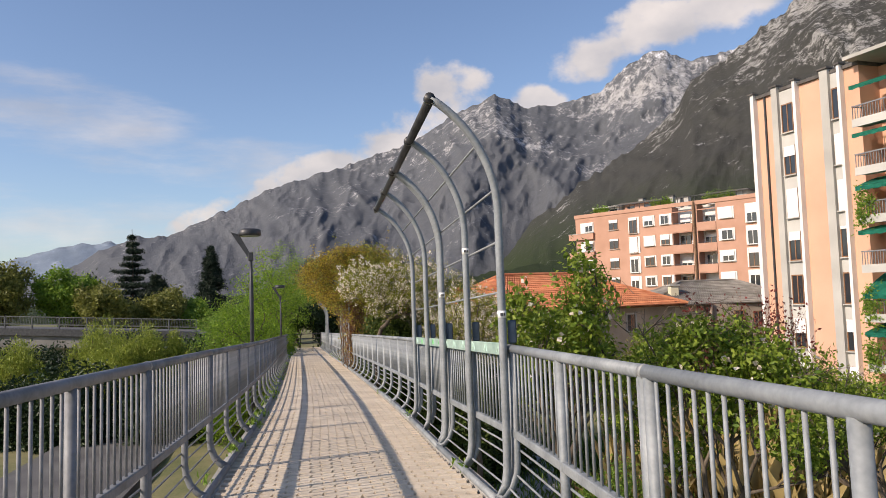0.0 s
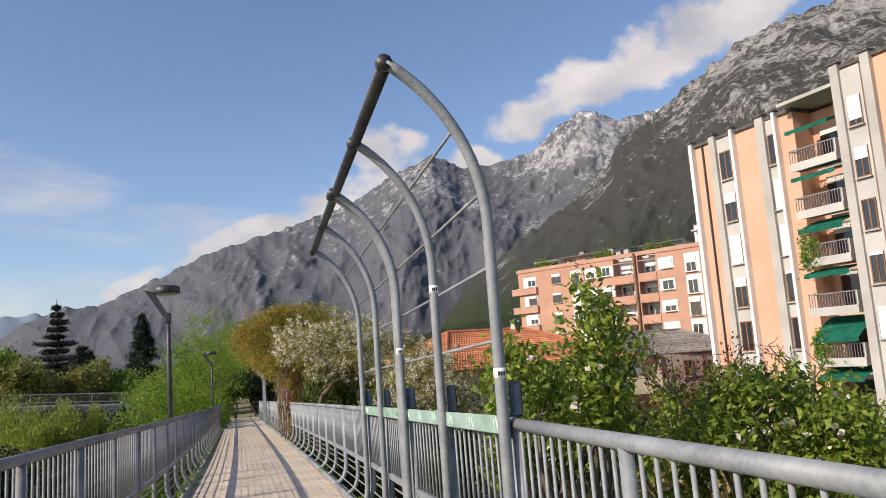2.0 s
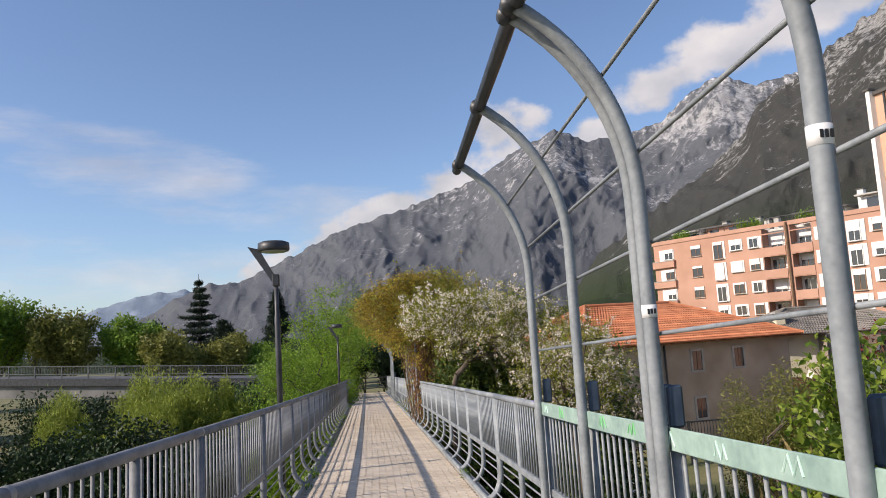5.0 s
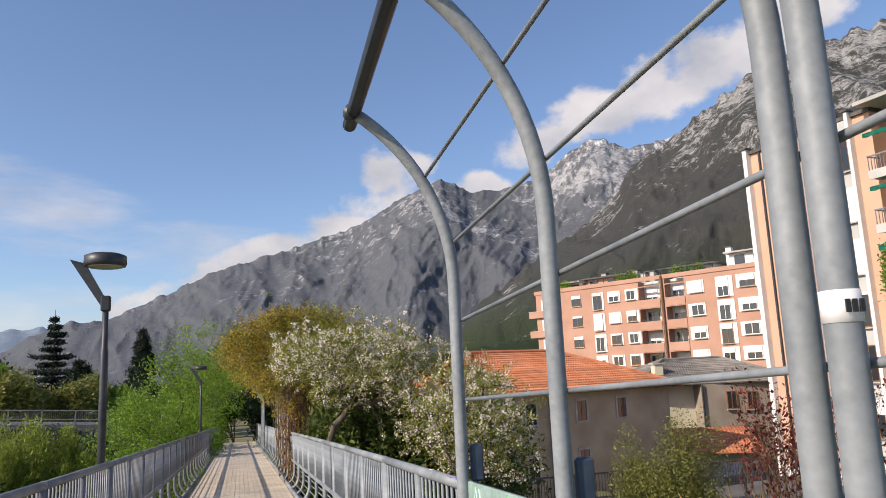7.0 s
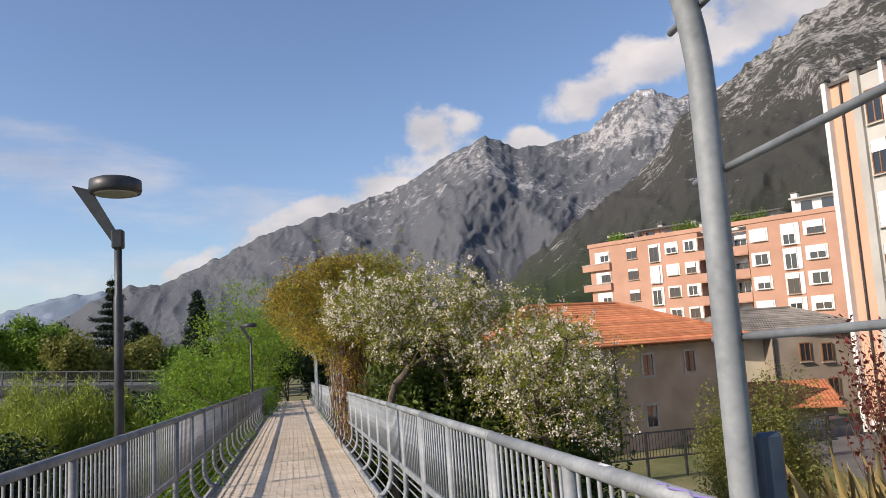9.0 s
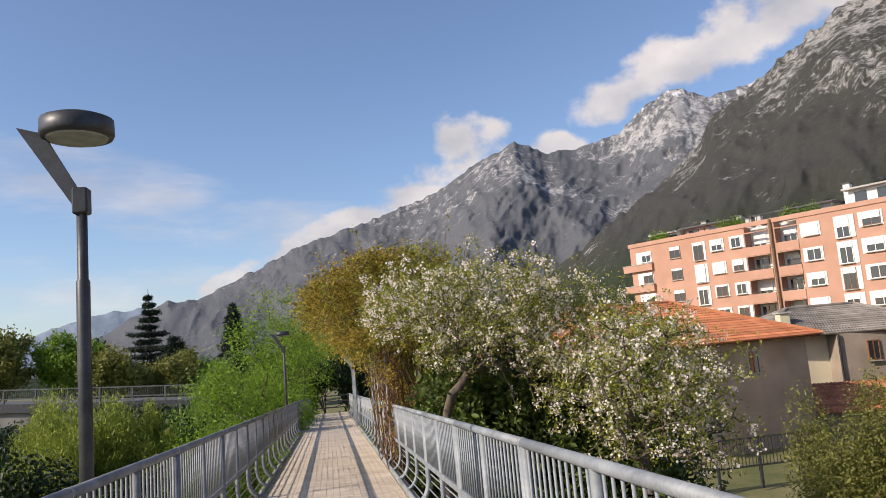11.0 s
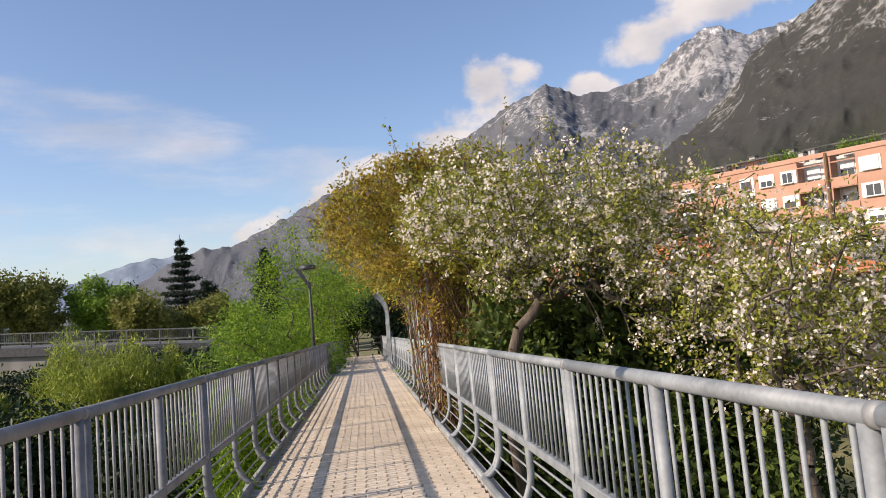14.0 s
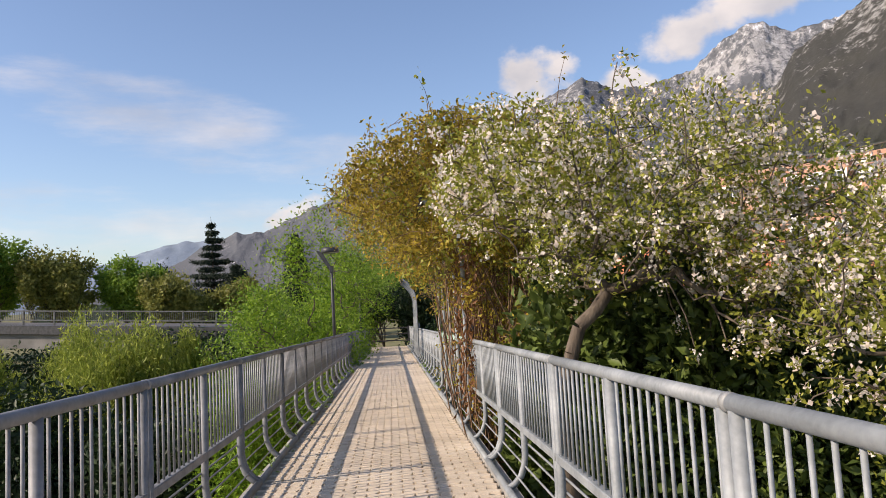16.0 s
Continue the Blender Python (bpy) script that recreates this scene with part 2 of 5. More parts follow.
SHUTTER = material("white_roller_shutter", (0.68, 0.68, 0.66), (0.80, 0.80, 0.78), 2, 0.6, 0, 0.05, 40)
CAR_PAINT = material("white_car_paint", (0.70, 0.71, 0.72), (0.78, 0.79, 0.80), 2, 0.25, 0, 0.0, 40, spec=0.6)
CAR_DARK = material("dark_car_paint", (0.03, 0.035, 0.05), (0.05, 0.055, 0.075), 2, 0.25, 0, 0.0, 40, spec=0.6)
RUBBER = material("rubber", (0.02, 0.02, 0.02), (0.04, 0.04, 0.04), 5, 0.9)
STICKER = material("white_sticker", (0.75, 0.75, 0.73), (0.85, 0.85, 0.83), 6, 0.5, 0, 0.0)
INK = material("ink", (0.02, 0.02, 0.02), (0.04, 0.04, 0.04), 6, 0.7, 0, 0.0)
SPRAY = material("pale_spray_paint", (0.45, 0.66, 0.57), (0.60, 0.78, 0.70), 8, 0.6, 0, 0.0)
SPRAY_GREEN = material("bright_green_spray", (0.16, 0.50, 0.20), (0.25, 0.62, 0.30), 8, 0.6, 0, 0.0)
SPRAY_VIOLET = material("violet_spray", (0.20, 0.16, 0.42), (0.28, 0.22, 0.5), 8, 0.6, 0, 0.0)

LEAF_PEAR = leaf_material("pear_leaf", (0.09, 0.17, 0.02), (0.30, 0.38, 0.055), 0.42)
LEAF_APPLE = leaf_material("apple_leaf", (0.15, 0.18, 0.022), (0.44, 0.45, 0.085), 0.5)
LEAF_BRIGHT = leaf_material("young_leaf", (0.08, 0.18, 0.015), (0.29, 0.44, 0.04), 0.4)
LEAF_SPRING = leaf_material("light_green_leaf", (0.09, 0.19, 0.025), (0.27, 0.40, 0.06), 0.4)
LEAF_OLIVE = leaf_material("olive_leaf", (0.12, 0.14, 0.03), (0.30, 0.30, 0.08), 0.35)
LEAF_GOLD = leaf_material("golden_vine_leaf", (0.17, 0.12, 0.018), (0.62, 0.48, 0.075), 0.5)
# near-black leaf, standing for shade in the hedges and the walkway's end
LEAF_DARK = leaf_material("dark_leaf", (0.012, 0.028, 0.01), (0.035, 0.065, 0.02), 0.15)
LEAF_CEDAR = leaf_material("cedar_needles", (0.010, 0.022, 0.014), (0.030, 0.050, 0.028), 0.1)
LEAF_BUSH = leaf_material("willow_leaf", (0.15, 0.22, 0.03), (0.42, 0.47, 0.09), 0.4)
LEAF_RED = leaf_material("red_young_leaf", (0.06, 0.012, 0.012), (0.20, 0.04, 0.032), 0.3)
LEAF_DRY = leaf_material("dry_grass_blade", (0.34, 0.25, 0.09), (0.58, 0.46, 0.22), 0.35)
LEAF_GRASS = leaf_material("grass_blade", (0.06, 0.13, 0.015), (0.18, 0.27, 0.05), 0.35)
PETAL = leaf_material("white_petal", (0.80, 0.66, 0.58), (0.95, 0.91, 0.85), 0.4)


def glass_material():
    m = bpy.data.materials.new("window_glass")
    m.use_nodes = True
    b = m.node_tree.nodes["Principled BSDF"]
    b.inputs["Base Color"].default_value = (0.03, 0.035, 0.04, 1)
    b.inputs["Roughness"].default_value = 0.06
    b.inputs["Specular IOR Level"].default_value = 0.7
    return m


GLASS = glass_material()


def mountain_material(name, forest, rock, snow_from, snow_to, rock_low, rock_high, scale, rock_share=0.6, low_green=None):
    """Wooded slopes with bare rock where they are steep or high, and snow above."""
    m = bpy.data.materials.new(name)
    m.use_nodes = True
    nt = m.node_tree
    bsdf = nt.nodes["Principled BSDF"]
    bsdf.inputs["Roughness"].default_value = 0.95
    bsdf.inputs["Specular IOR Level"].default_value = 0.1
    geo = nt.nodes.new("ShaderNodeNewGeometry")
    sep = nt.nodes.new("ShaderNodeSeparateXYZ")
    nt.links.new(geo.outputs["Position"], sep.inputs[0])
    sepn = nt.nodes.new("ShaderNodeSeparateXYZ")
    nt.links.new(geo.outputs["Normal"], sepn.inputs[0])

    def noise_at(s, d=8, r=0.6, stretch=(1, 1, 1)):
        mp = nt.nodes.new("ShaderNodeMapping")
        mp.inputs["Scale"].default_value = stretch
        nt.links.new(geo.outputs["Position"], mp.inputs[0])
        n = nt.nodes.new("ShaderNodeTexNoise")
        n.inputs["Scale"].default_value, n.inputs["Detail"].default_value, n.inputs["Roughness"].default_value = s, d, r
        nt.links.new(mp.outputs[0], n.inputs["Vector"])
        return n.outputs["Fac"]

    def maths(op, a, b, c=None):
        k = nt.nodes.new("ShaderNodeMath")
        k.operation = op
        for i, v in enumerate((a, b, c)):
            if v is None:
                continue
            if isinstance(v, (int, float)):
                k.inputs[i].default_value = v
            else:
                nt.links.new(v, k.inputs[i])
        return k.outputs[0]

    def smooth(v, lo, hi):
        k = nt.nodes.new("ShaderNodeMapRange")
        k.interpolation_type = "SMOOTHSTEP"
        nt.links.new(v, k.inputs["Value"])
        k.inputs["From Min"].default_value, k.inputs["From Max"].default_value = lo, hi
        return k.outputs[0]

    def blend(f, a, b):
        k = nt.nodes.new("ShaderNodeMix")
        k.data_type = "RGBA"
        nt.links.new(f, k.inputs[0])
        for i, v in ((6, a), (7, b)):
            if isinstance(v, tuple):
                k.inputs[i].default_value = (*v, 1)
            else:
                nt.links.new(v, k.inputs[i])
        return k.outputs[2]

    def ridged(s, d, stretch=(1, 1, 1)):
        mp = nt.nodes.new("ShaderNodeMapping")
        mp.inputs["Scale"].default_value = stretch
        mp.inputs["Rotation"].default_value = (0.3, 0.5, 0.2)
        nt.links.new(geo.outputs["Position"], mp.inputs[0])
        n = nt.nodes.new("ShaderNodeTexNoise")
        n.noise_type = "RIDGED_MULTIFRACTAL"
        n.inputs["Scale"].default_value, n.inputs["Detail"].default_value, n.inputs["Roughness"].default_value = s, d, 0.62
        nt.links.new(mp.outputs[0], n.inputs["Vector"])
        return n.outputs["Fac"]

    z = sep.outputs["Z"]
    streak = noise_at(scale, 12, 0.74, (1, 0.6, 0.4))
    broad = noise_at(scale * 0.12, 6, 0.6)
    fine = noise_at(scale * 2.2, 10, 0.85, (1, 0.8, 0.6))
    crag = ridged(scale * 0.5, 10, (1, 1, 0.5))
    rockmask = maths("ADD", maths("MULTIPLY", maths("SUBTRACT", crag, 0.5), 0.8), maths("MULTIPLY", maths("SUBTRACT", broad, 0.5), 3.6))
    rockmask = maths("ADD", rockmask, maths("MULTIPLY", maths("SUBTRACT", streak, 0.5), 4.2))
    rockmask = maths("ADD", rockmask, maths("MULTIPLY", maths("SUBTRACT", fine, 0.5), 4.2))
    rockmask = maths("ADD", rockmask, maths("MULTIPLY", smooth(z, rock_low, rock_high), rock_share))
    rockf = smooth(rockmask, 0.30, 1.05)
    fcol = blend(fine, tuple(c * 0.45 for c in forest), tuple(c * 1.45 for c in forest))
    if low_green is not None:
        fcol = blend(smooth(maths("ADD", z, maths("MULTIPLY", streak, 260)), 150, 420), blend(fine, tuple(c * 0.5 for c in low_green), tuple(c * 1.6 for c in low_green)), fcol)
    rcol = blend(smooth(fine, 0.3, 0.7), tuple(c * 0.55 for c in rock), tuple(c * 1.35 for c in rock))
    col = blend(rockf, fcol, rcol)
    snow = maths("ADD", smooth(z, snow_from, snow_to), maths("MULTIPLY", maths("SUBTRACT", fine, 0.5), 2.6))
    snow = maths("ADD", snow, maths("MULTIPLY", maths("SUBTRACT", streak, 0.5), 3.0))
    col = blend(smooth(snow, 0.80, 1.05), col, (0.74, 0.76, 0.80))
    nt.links.new(col, bsdf.inputs["Base Color"])
    b = nt.nodes.new("ShaderNodeBump")
    b.inputs["Strength"].default_value, b.inputs["Distance"].default_value = 0.8, 14.0
    nt.links.new(fine, b.inputs["Height"])
    nt.links.new(b.outputs[0], bsdf.inputs["Normal"])
    return m


# bluish tones carry distance haze in the colour of the far range and hills
MOUNT_FAR = mountain_material("haze_tinted_range", (0.132, 0.142, 0.156), (0.40, 0.40, 0.40), 800, 1480, 200, 1150, 0.021, 0.75)
MOUNT_NEAR = mountain_material("near_mountain", (0.080, 0.081, 0.074), (0.40, 0.395, 0.375), 5000, 6000, 250, 800, 0.042, 1.0, (0.042, 0.060, 0.026))
MOUNT_HAZE = mountain_material("haze_tinted_hill", (0.24, 0.30, 0.37), (0.30, 0.35, 0.42), 5000, 6000, 700, 1500, 0.006)
MOUNT_WOOD = mountain_material("wooded_slope", (0.045, 0.064, 0.030), (0.07, 0.085, 0.05), 5000, 6000, 900, 1900, 0.03)


# ---- plan of the walkway ----
def rail_x(y):
    """Where the right handrail runs."""
    if y < 6.6:
        return rail_x(6.6) + (6.6 - y) * 0.145
    k = min(1.0, max(0.0, (y - 6.0) / 3.5))
    return 2.335 - 0.214 * y - 0.5 * math.exp(-(y - 5) / 5) - 0.11 * k * k * (3 - 2 * k)


WIDTH = 2.58        # handrail to handrail, along x
RAIL_H = 1.16
INSET = 0.16        # from the handrail in to the foot of the posts


def deck_z(y):
    return 0.136 - (0.04 if y > 6.6 else 0.028) * (y - 6.6)


def along(y, x_off=0.0, z_off=0.0, length=2.6):
    """A pose on the right handrail's line at y, its own y pointing along the walkway."""
    a, b = Vector((rail_x(y), y, deck_z(y))), Vector((rail_x(y + length), y + length, deck_z(y + length)))
    d = b - a
    yaw, pitch = math.degrees(math.atan2(-d.x, d.y)), math.degrees(math.atan2(d.z, math.hypot(d.x, d.y)))
    return pose(a.x + x_off, a.y, a.z + z_off, pitch, 0, yaw), d.length


# ---- building blocks ----
def thing(name, label, category, m=None, group="", kind=""):
    ob = new(name)
    if m is not None:
        ob.matrix_world = m
    return tagged(ob, label, category, group, kind)


def part(name, bm, mat, parent=None, label="", smooth=False):
    me = bpy.data.meshes.new(name)
    bm.to_mesh(me)
    bm.free()
    if smooth:
        for p in me.polygons:
            p.use_smooth = True
    me.materials.append(mat)
    ob = new(name, me)
    ob.parent = parent
    return tagged(ob, label)


def part_data(name, verts, faces, mat, parent=None, label="", smooth=False):
    me = bpy.data.meshes.new(name)
    me.from_pydata([tuple(v) for v in verts], [], [tuple(f) for f in faces])
    if smooth:
        for p in me.polygons:
            p.use_smooth = True
    me.materials.append(mat)
    ob = new(name, me)
    ob.parent = parent
    return tagged(ob, label)


def twin(name, source, parent, m):
    """One more piece on the mesh of another."""
    ob = new(name, source.data)
    ob.parent = parent
    ob.matrix_local = m
    return ob


def box(bm, x0, x1, y0, y1, z0, z1, bevel=0.0):
    """Adds a box between two corners."""
    r = bmesh.ops.create_cube(bm, size=1.0)
    for v in r["verts"]:
        v.co = Vector(((x0 + x1) / 2 + v.co.x * (x1 - x0), (y0 + y1) / 2 + v.co.y * (y1 - y0), (z0 + z1) / 2 + v.co.z * (z1 - z0)))
    if bevel:
        edges = list({e for v in r["verts"] for e in v.link_edges})
        bmesh.ops.bevel(bm, geom=edges, offset=bevel, segments=1, affect="EDGES")
    return bm


def boxed(*a, bevel=0.0):
    return box(bmesh.new(), *a, bevel=bevel)


def tube(bm, points, radii, sides=10, cap=True):
    """A round bar through points."""
    pts = [Vector(p) for p in points]
    if isinstance(radii, (int, float)):
        radii = [radii] * len(pts)
    rings = []
    ref = Vector((0.31, 0.17, 0.93)).normalized()
    for i, p in enumerate(pts):
        d = (pts[min(i + 1, len(pts) - 1)] - pts[max(i - 1, 0)]).normalized()
        if abs(d.dot(ref)) > 0.95:
            ref = Vector((1, 0.1, 0)).normalized()
        a = d.cross(ref).normalized()
        b = d.cross(a)
        rings.append([bm.verts.new(p + (a * math.cos(t) + b * math.sin(t)) * radii[i]) for t in [2 * math.pi * k / sides for k in range(sides)]])
    for r0, r1 in zip(rings, rings[1:]):
        for k in range(sides):
            bm.faces.new((r0[k], r0[(k + 1) % sides], r1[(k + 1) % sides], r1[k]))
    if cap:
        bm.faces.new(rings[0][::-1])
        bm.faces.new(rings[-1])
    return bm


def tubed(points, radii, sides=10):
    return tube(bmesh.new(), points, radii, sides)


# ---- ground and mountains ----
def height_under(x, y):
    """The lie of the land round the walkway."""
    z = -5.0
    s = x - rail_x(y)
    if s < -4:
        z -= 0.6 * min(1, (-4 - s) / 6)
    far = max(0.0, math.hypot(x, y) - 150) / 600
    return z + 0.35 * noise.noise((x * 0.08, y * 0.08, 0)) - min(far, 1) * 4


def make_ground():
    n = 90
    steps = [math.copysign(abs(t) ** 3.2 * 4600 + abs(t) * 40, t) for t in [2 * i / n - 1 for i in range(n + 1)]]
    verts = [(x, y + 20, height_under(x, y + 20)) for y in steps for x in steps]
    faces = [(j * (n + 1) + i, j * (n + 1) + i + 1, (j + 1) * (n + 1) + i + 1, (j + 1) * (n + 1) + i) for j in range(n) for i in range(n)]
    ob = part_data("ground", verts, faces, GROUND, None, "", True)
    tagged(ob, "grass and earth of the gardens below the walkway", "ground", kind="structure")


make_ground()


def curve_at(rows, x):
    """A smooth profile through a few (place, value) pairs."""
    if x <= rows[0][0]:
        return rows[0][1]
    for (x0, v0), (x1, v1) in zip(rows, rows[1:]):
        if x <= x1:
            return v0 + (v1 - v0) * (x - x0) / (x1 - x0)
    return rows[-1][1]


def mountain(name, label, profile, near, crest, far, mat, rough, base, seed, step=0.16, rows=60, jag=0.3):
    """A range that rises from a near radius to its crest and falls behind it; the profile gives the crest's height in degrees by bearing.
    Spurs and crags push the slope in and out."""
    az0, az1 = profile[0][0], profile[-1][0]
    cols = int((az1 - az0) / step)
    front = int(rows * 0.88)
    verts = []
    for i in range(cols + 1):
        az = az0 + (az1 - az0) * i / cols
        edge = curve_at(profile, az)
        teeth = jag * noise.fractal((az * 1.1, seed, 0), 0.8, 2.1, 6) * radians(1) * crest
        sn, cs = math.sin(radians(az)), math.cos(radians(az))
        top = math.tan(radians(max(edge, 0.3))) * crest
        u = radians(az) * crest
        for j in range(rows + 1):
            if j <= front:
                t = j / front
                h = base + (top - base) * t + teeth * t ** 8
                r = near + (crest - near) * t ** 0.85
            else:
                t = 1.0
                q = (j - front) / (rows - front)
                h = top + teeth * (1 - q) - (top - base) * 0.5 * q
                r = crest + (far - crest) * q
            # spurs that run down aslant, then crags of every size
            a = noise.ridged_multi_fractal(((u + 0.55 * h) * 0.0011, (h - 0.2 * u) * 0.0006, seed), 0.9, 2.1, 4, 0.9, 2.0) - 1.1
            b = noise.ridged_multi_fractal(((u - 0.35 * h) * 0.0042, h * 0.0034, seed + 7), 0.8, 2.2, 6, 0.9, 2.0) - 1.1
            hold = math.sin(math.pi * min(1.0, t * 0.96 + 0.02)) ** 0.6
            r -= rough * hold * (2.4 * a + 0.5 * b)
            h += rough * 0.08 * hold * b
            verts.append((sn * r, cs * r, h))
    w = rows + 1
    faces = [(i * w + j, (i + 1) * w + j, (i + 1) * w + j + 1, i * w + j + 1) for i in range(cols) for j in range(rows)]
    ob = part_data(name, verts, faces, mat, None, "", True)
    return tagged(ob, label, "mountain", kind="structure")


mountain("backdrop_far_hill", "hills across the valley tinted pale blue for haze", ((-80, 2), (-45, 2.4), (-32, 3.0), (-28, 4.3), (-25, 4.6), (-22, 3.5), (-15, 1)),
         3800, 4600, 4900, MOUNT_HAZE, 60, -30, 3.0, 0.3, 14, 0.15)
mountain("backdrop_main_range", "rocky range tinted grey-blue for haze, with snow along its crest",
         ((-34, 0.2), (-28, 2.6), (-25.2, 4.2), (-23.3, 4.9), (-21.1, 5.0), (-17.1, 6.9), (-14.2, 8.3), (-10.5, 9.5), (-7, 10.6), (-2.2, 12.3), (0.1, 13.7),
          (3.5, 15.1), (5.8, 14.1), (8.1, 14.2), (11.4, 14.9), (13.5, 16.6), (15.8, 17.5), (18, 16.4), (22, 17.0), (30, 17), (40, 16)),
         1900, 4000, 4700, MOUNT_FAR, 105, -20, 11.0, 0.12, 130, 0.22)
mountain("backdrop_near_range", "steep wooded slope with pale bare cliffs",
         ((2.0, 0.5), (5.8, 5.5), (8.5, 7.2), (11.1, 9.1), (14.1, 10.8), (17, 13.2), (17.9, 14.8), (21.1, 16.7), (25.7, 19.4), (27.6, 20.4), (31, 21.2), (45, 23), (70, 21), (90, 12)),
         900, 2300, 3000, MOUNT_NEAR, 75, -20, 23.0, 0.15, 120, 0.4)
mountain("backdrop_foot_slope", "dark green wooded foot of the mountain", ((-36, 0.2), (-20, 0.5), (-8, 1.0), (0, 1.4), (5, 2.2), (9, 2.6), (16, 2.6), (30, 2.4), (50, 2)),
         500, 1050, 1400, MOUNT_WOOD, 22, -10, 37.0, 0.3, 30, 0.25)


# ---- the deck ----
Y0, Y1 = -5.0, 62.0


def make_deck():
    n = 60
    verts, faces = [], []
    for i in range(n + 1):
        y = Y0 + (Y1 - Y0) * i / n
        xr, xl, z = rail_x(y) - INSET + 0.08, rail_x(y) - WIDTH + INSET - 0.08, deck_z(y)
        verts += [(xl, y, z - 0.03), (xr, y, z - 0.03), (xr, y, z - 0.4), (xl, y, z - 0.4)]
    for i in range(n):
        a, b = 4 * i, 4 * i + 4
        faces += [(a, a + 1, b + 1, b), (a + 1, a + 2, b + 2, b + 1), (a + 2, a + 3, b + 3, b + 2), (a + 3, a, b, b + 3)]
    faces += [(0, 3, 2, 1), (4 * n, 4 * n + 1, 4 * n + 2, 4 * n + 3)]
    deck = part_data("floor_deck", verts, faces, JOINT)
    tagged(deck, "raised walkway deck paved in sand-coloured blocks", "walkway", kind="structure")
    for sgn, name in ((0, "curb"), (1, "curb")):
        v, f = [], []
        for i in range(n + 1):
            y = Y0 + (Y1 - Y0) * i / n
            x, z = (rail_x(y) - INSET + 0.03, deck_z(y)) if sgn == 0 else (rail_x(y) - WIDTH + INSET - 0.03, deck_z(y))
            v += [(x - 0.06, y, z - 0.42), (x - 0.06, y, z + 0.012), (x + 0.06, y, z + 0.012), (x + 0.06, y, z - 0.42)]
        for i in range(n):
            a, b = 4 * i, 4 * i + 4
            f += [(a, a + 1, b + 1, b), (a + 1, a + 2, b + 2, b + 1), (a + 2, a + 3, b + 3, b + 2)]
        part_data(name, v, f, CONCRETE, deck, "worn concrete edge of the deck")
    return deck


DECK = make_deck()


def make_piers():
    for y in range(-2, 62, 12):
        x, z = rail_x(y) - WIDTH / 2, deck_z(y)
        p = thing("bridge_pier", "round concrete pier under the walkway", "pier", pose(x, y, 0), "walkway piers", "structure")
        part("column", tubed([(0, 0, -7.5), (0, 0, z - 0.7)], 0.35, 14), CONCRETE, p)
        part("crosshead", boxed(-1.1, 1.1, -0.3, 0.3, z - 0.75, z - 0.37, bevel=0.04), CONCRETE, p)


make_piers()


# ---- railings ----
GALV = STEEL


UNIT, JOINT_R, JOINT_L = 2.63, 6.56, 5.6


def railing_unit(side):
    """Two panels of railing, 2.6 m long; side +1 stands on the right, -1 on the left. Its origin lies under the handrail at deck level."""
    L = along(20, length=UNIT)[1]
    unit = thing("railing_unit", "galvanised steel railing with thin upright bars over four wires" if side > 0 else "steel railing coloured darker for its shaded side, with thin upright bars over four wires",
                 "railing", None, "right railing units" if side > 0 else "left railing units")
    # left unit gets the darker steel: its shaded side is put into the colour
    STEEL = GALV if side > 0 else STEEL_DARKENED
    h, mid = RAIL_H, 0.52
    part("handrail", tubed([(0, 0.012, h), (0, L - 0.012, h)], 0.0315, 14), STEEL, unit, "", True)
    bm = bmesh.new()
    box(bm, -0.025, 0.025, 0.02, L - 0.02, mid - 0.03, mid + 0.03, 0.006)
    part("mid_rail", bm, STEEL, unit)
    part("bottom_tube", tubed([(-side * INSET, 0.01, 0.03), (-side * INSET, L - 0.01, 0.03)], 0.032, 12), STEEL, unit, "", True)

    def post(y):
        pts = [(0, y, h - 0.02), (0, y, 0.30), (-side * 0.01, y, 0.22), (-side * 0.045, y, 0.13), (-side * 0.10, y, 0.07), (-side * INSET, y, 0.035)]
        return part("post", tubed(pts, 0.0285, 12), STEEL, unit, "", True)
    first = post(0.045)
    for y in (L / 2, L - 0.045):
        twin("post", first, unit, Matrix.Translation((0, y - 0.045, 0)))
    bar = part("baluster", tubed([(0, 0, mid + 0.02), (0, 0, h - 0.03)], 0.0085, 8), STEEL, unit, "", True)
    n = 11
    at = [L / 2 * half + (L / 2) * (k + 1) / (n + 1) for half in (0, 1) for k in range(n)]
    bar.matrix_local = Matrix.Translation((0, at[0], 0))
    for y in at[1:]:
        twin("baluster", bar, unit, Matrix.Translation((0, y, 0)))
    for k in range(4):
        z = 0.12 + 0.09 * k
        x = -side * (0.10 if k == 0 else (0.035 if k == 1 else 0.0)) + side * 0.03
        part("wire", tubed([(x, 0.02, z), (x, L - 0.02, z)], 0.0085, 6), STEEL, unit)
    collar = part("collar", tubed([(0, L - 0.02, h), (0, L + 0.02, h)], 0.0337, 14), STEEL_RUST, unit, "", True)
    return unit





def make_railings():
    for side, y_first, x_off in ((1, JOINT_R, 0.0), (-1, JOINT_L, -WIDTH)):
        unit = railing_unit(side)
        first = True
        for k in range(-4, 21):
            m, _ = along(y_first + UNIT * k, x_off, 0.0, UNIT)
            if first:
                unit.matrix_world = m
                first = False
            else:
                copy_thing(unit, m)


make_railings()


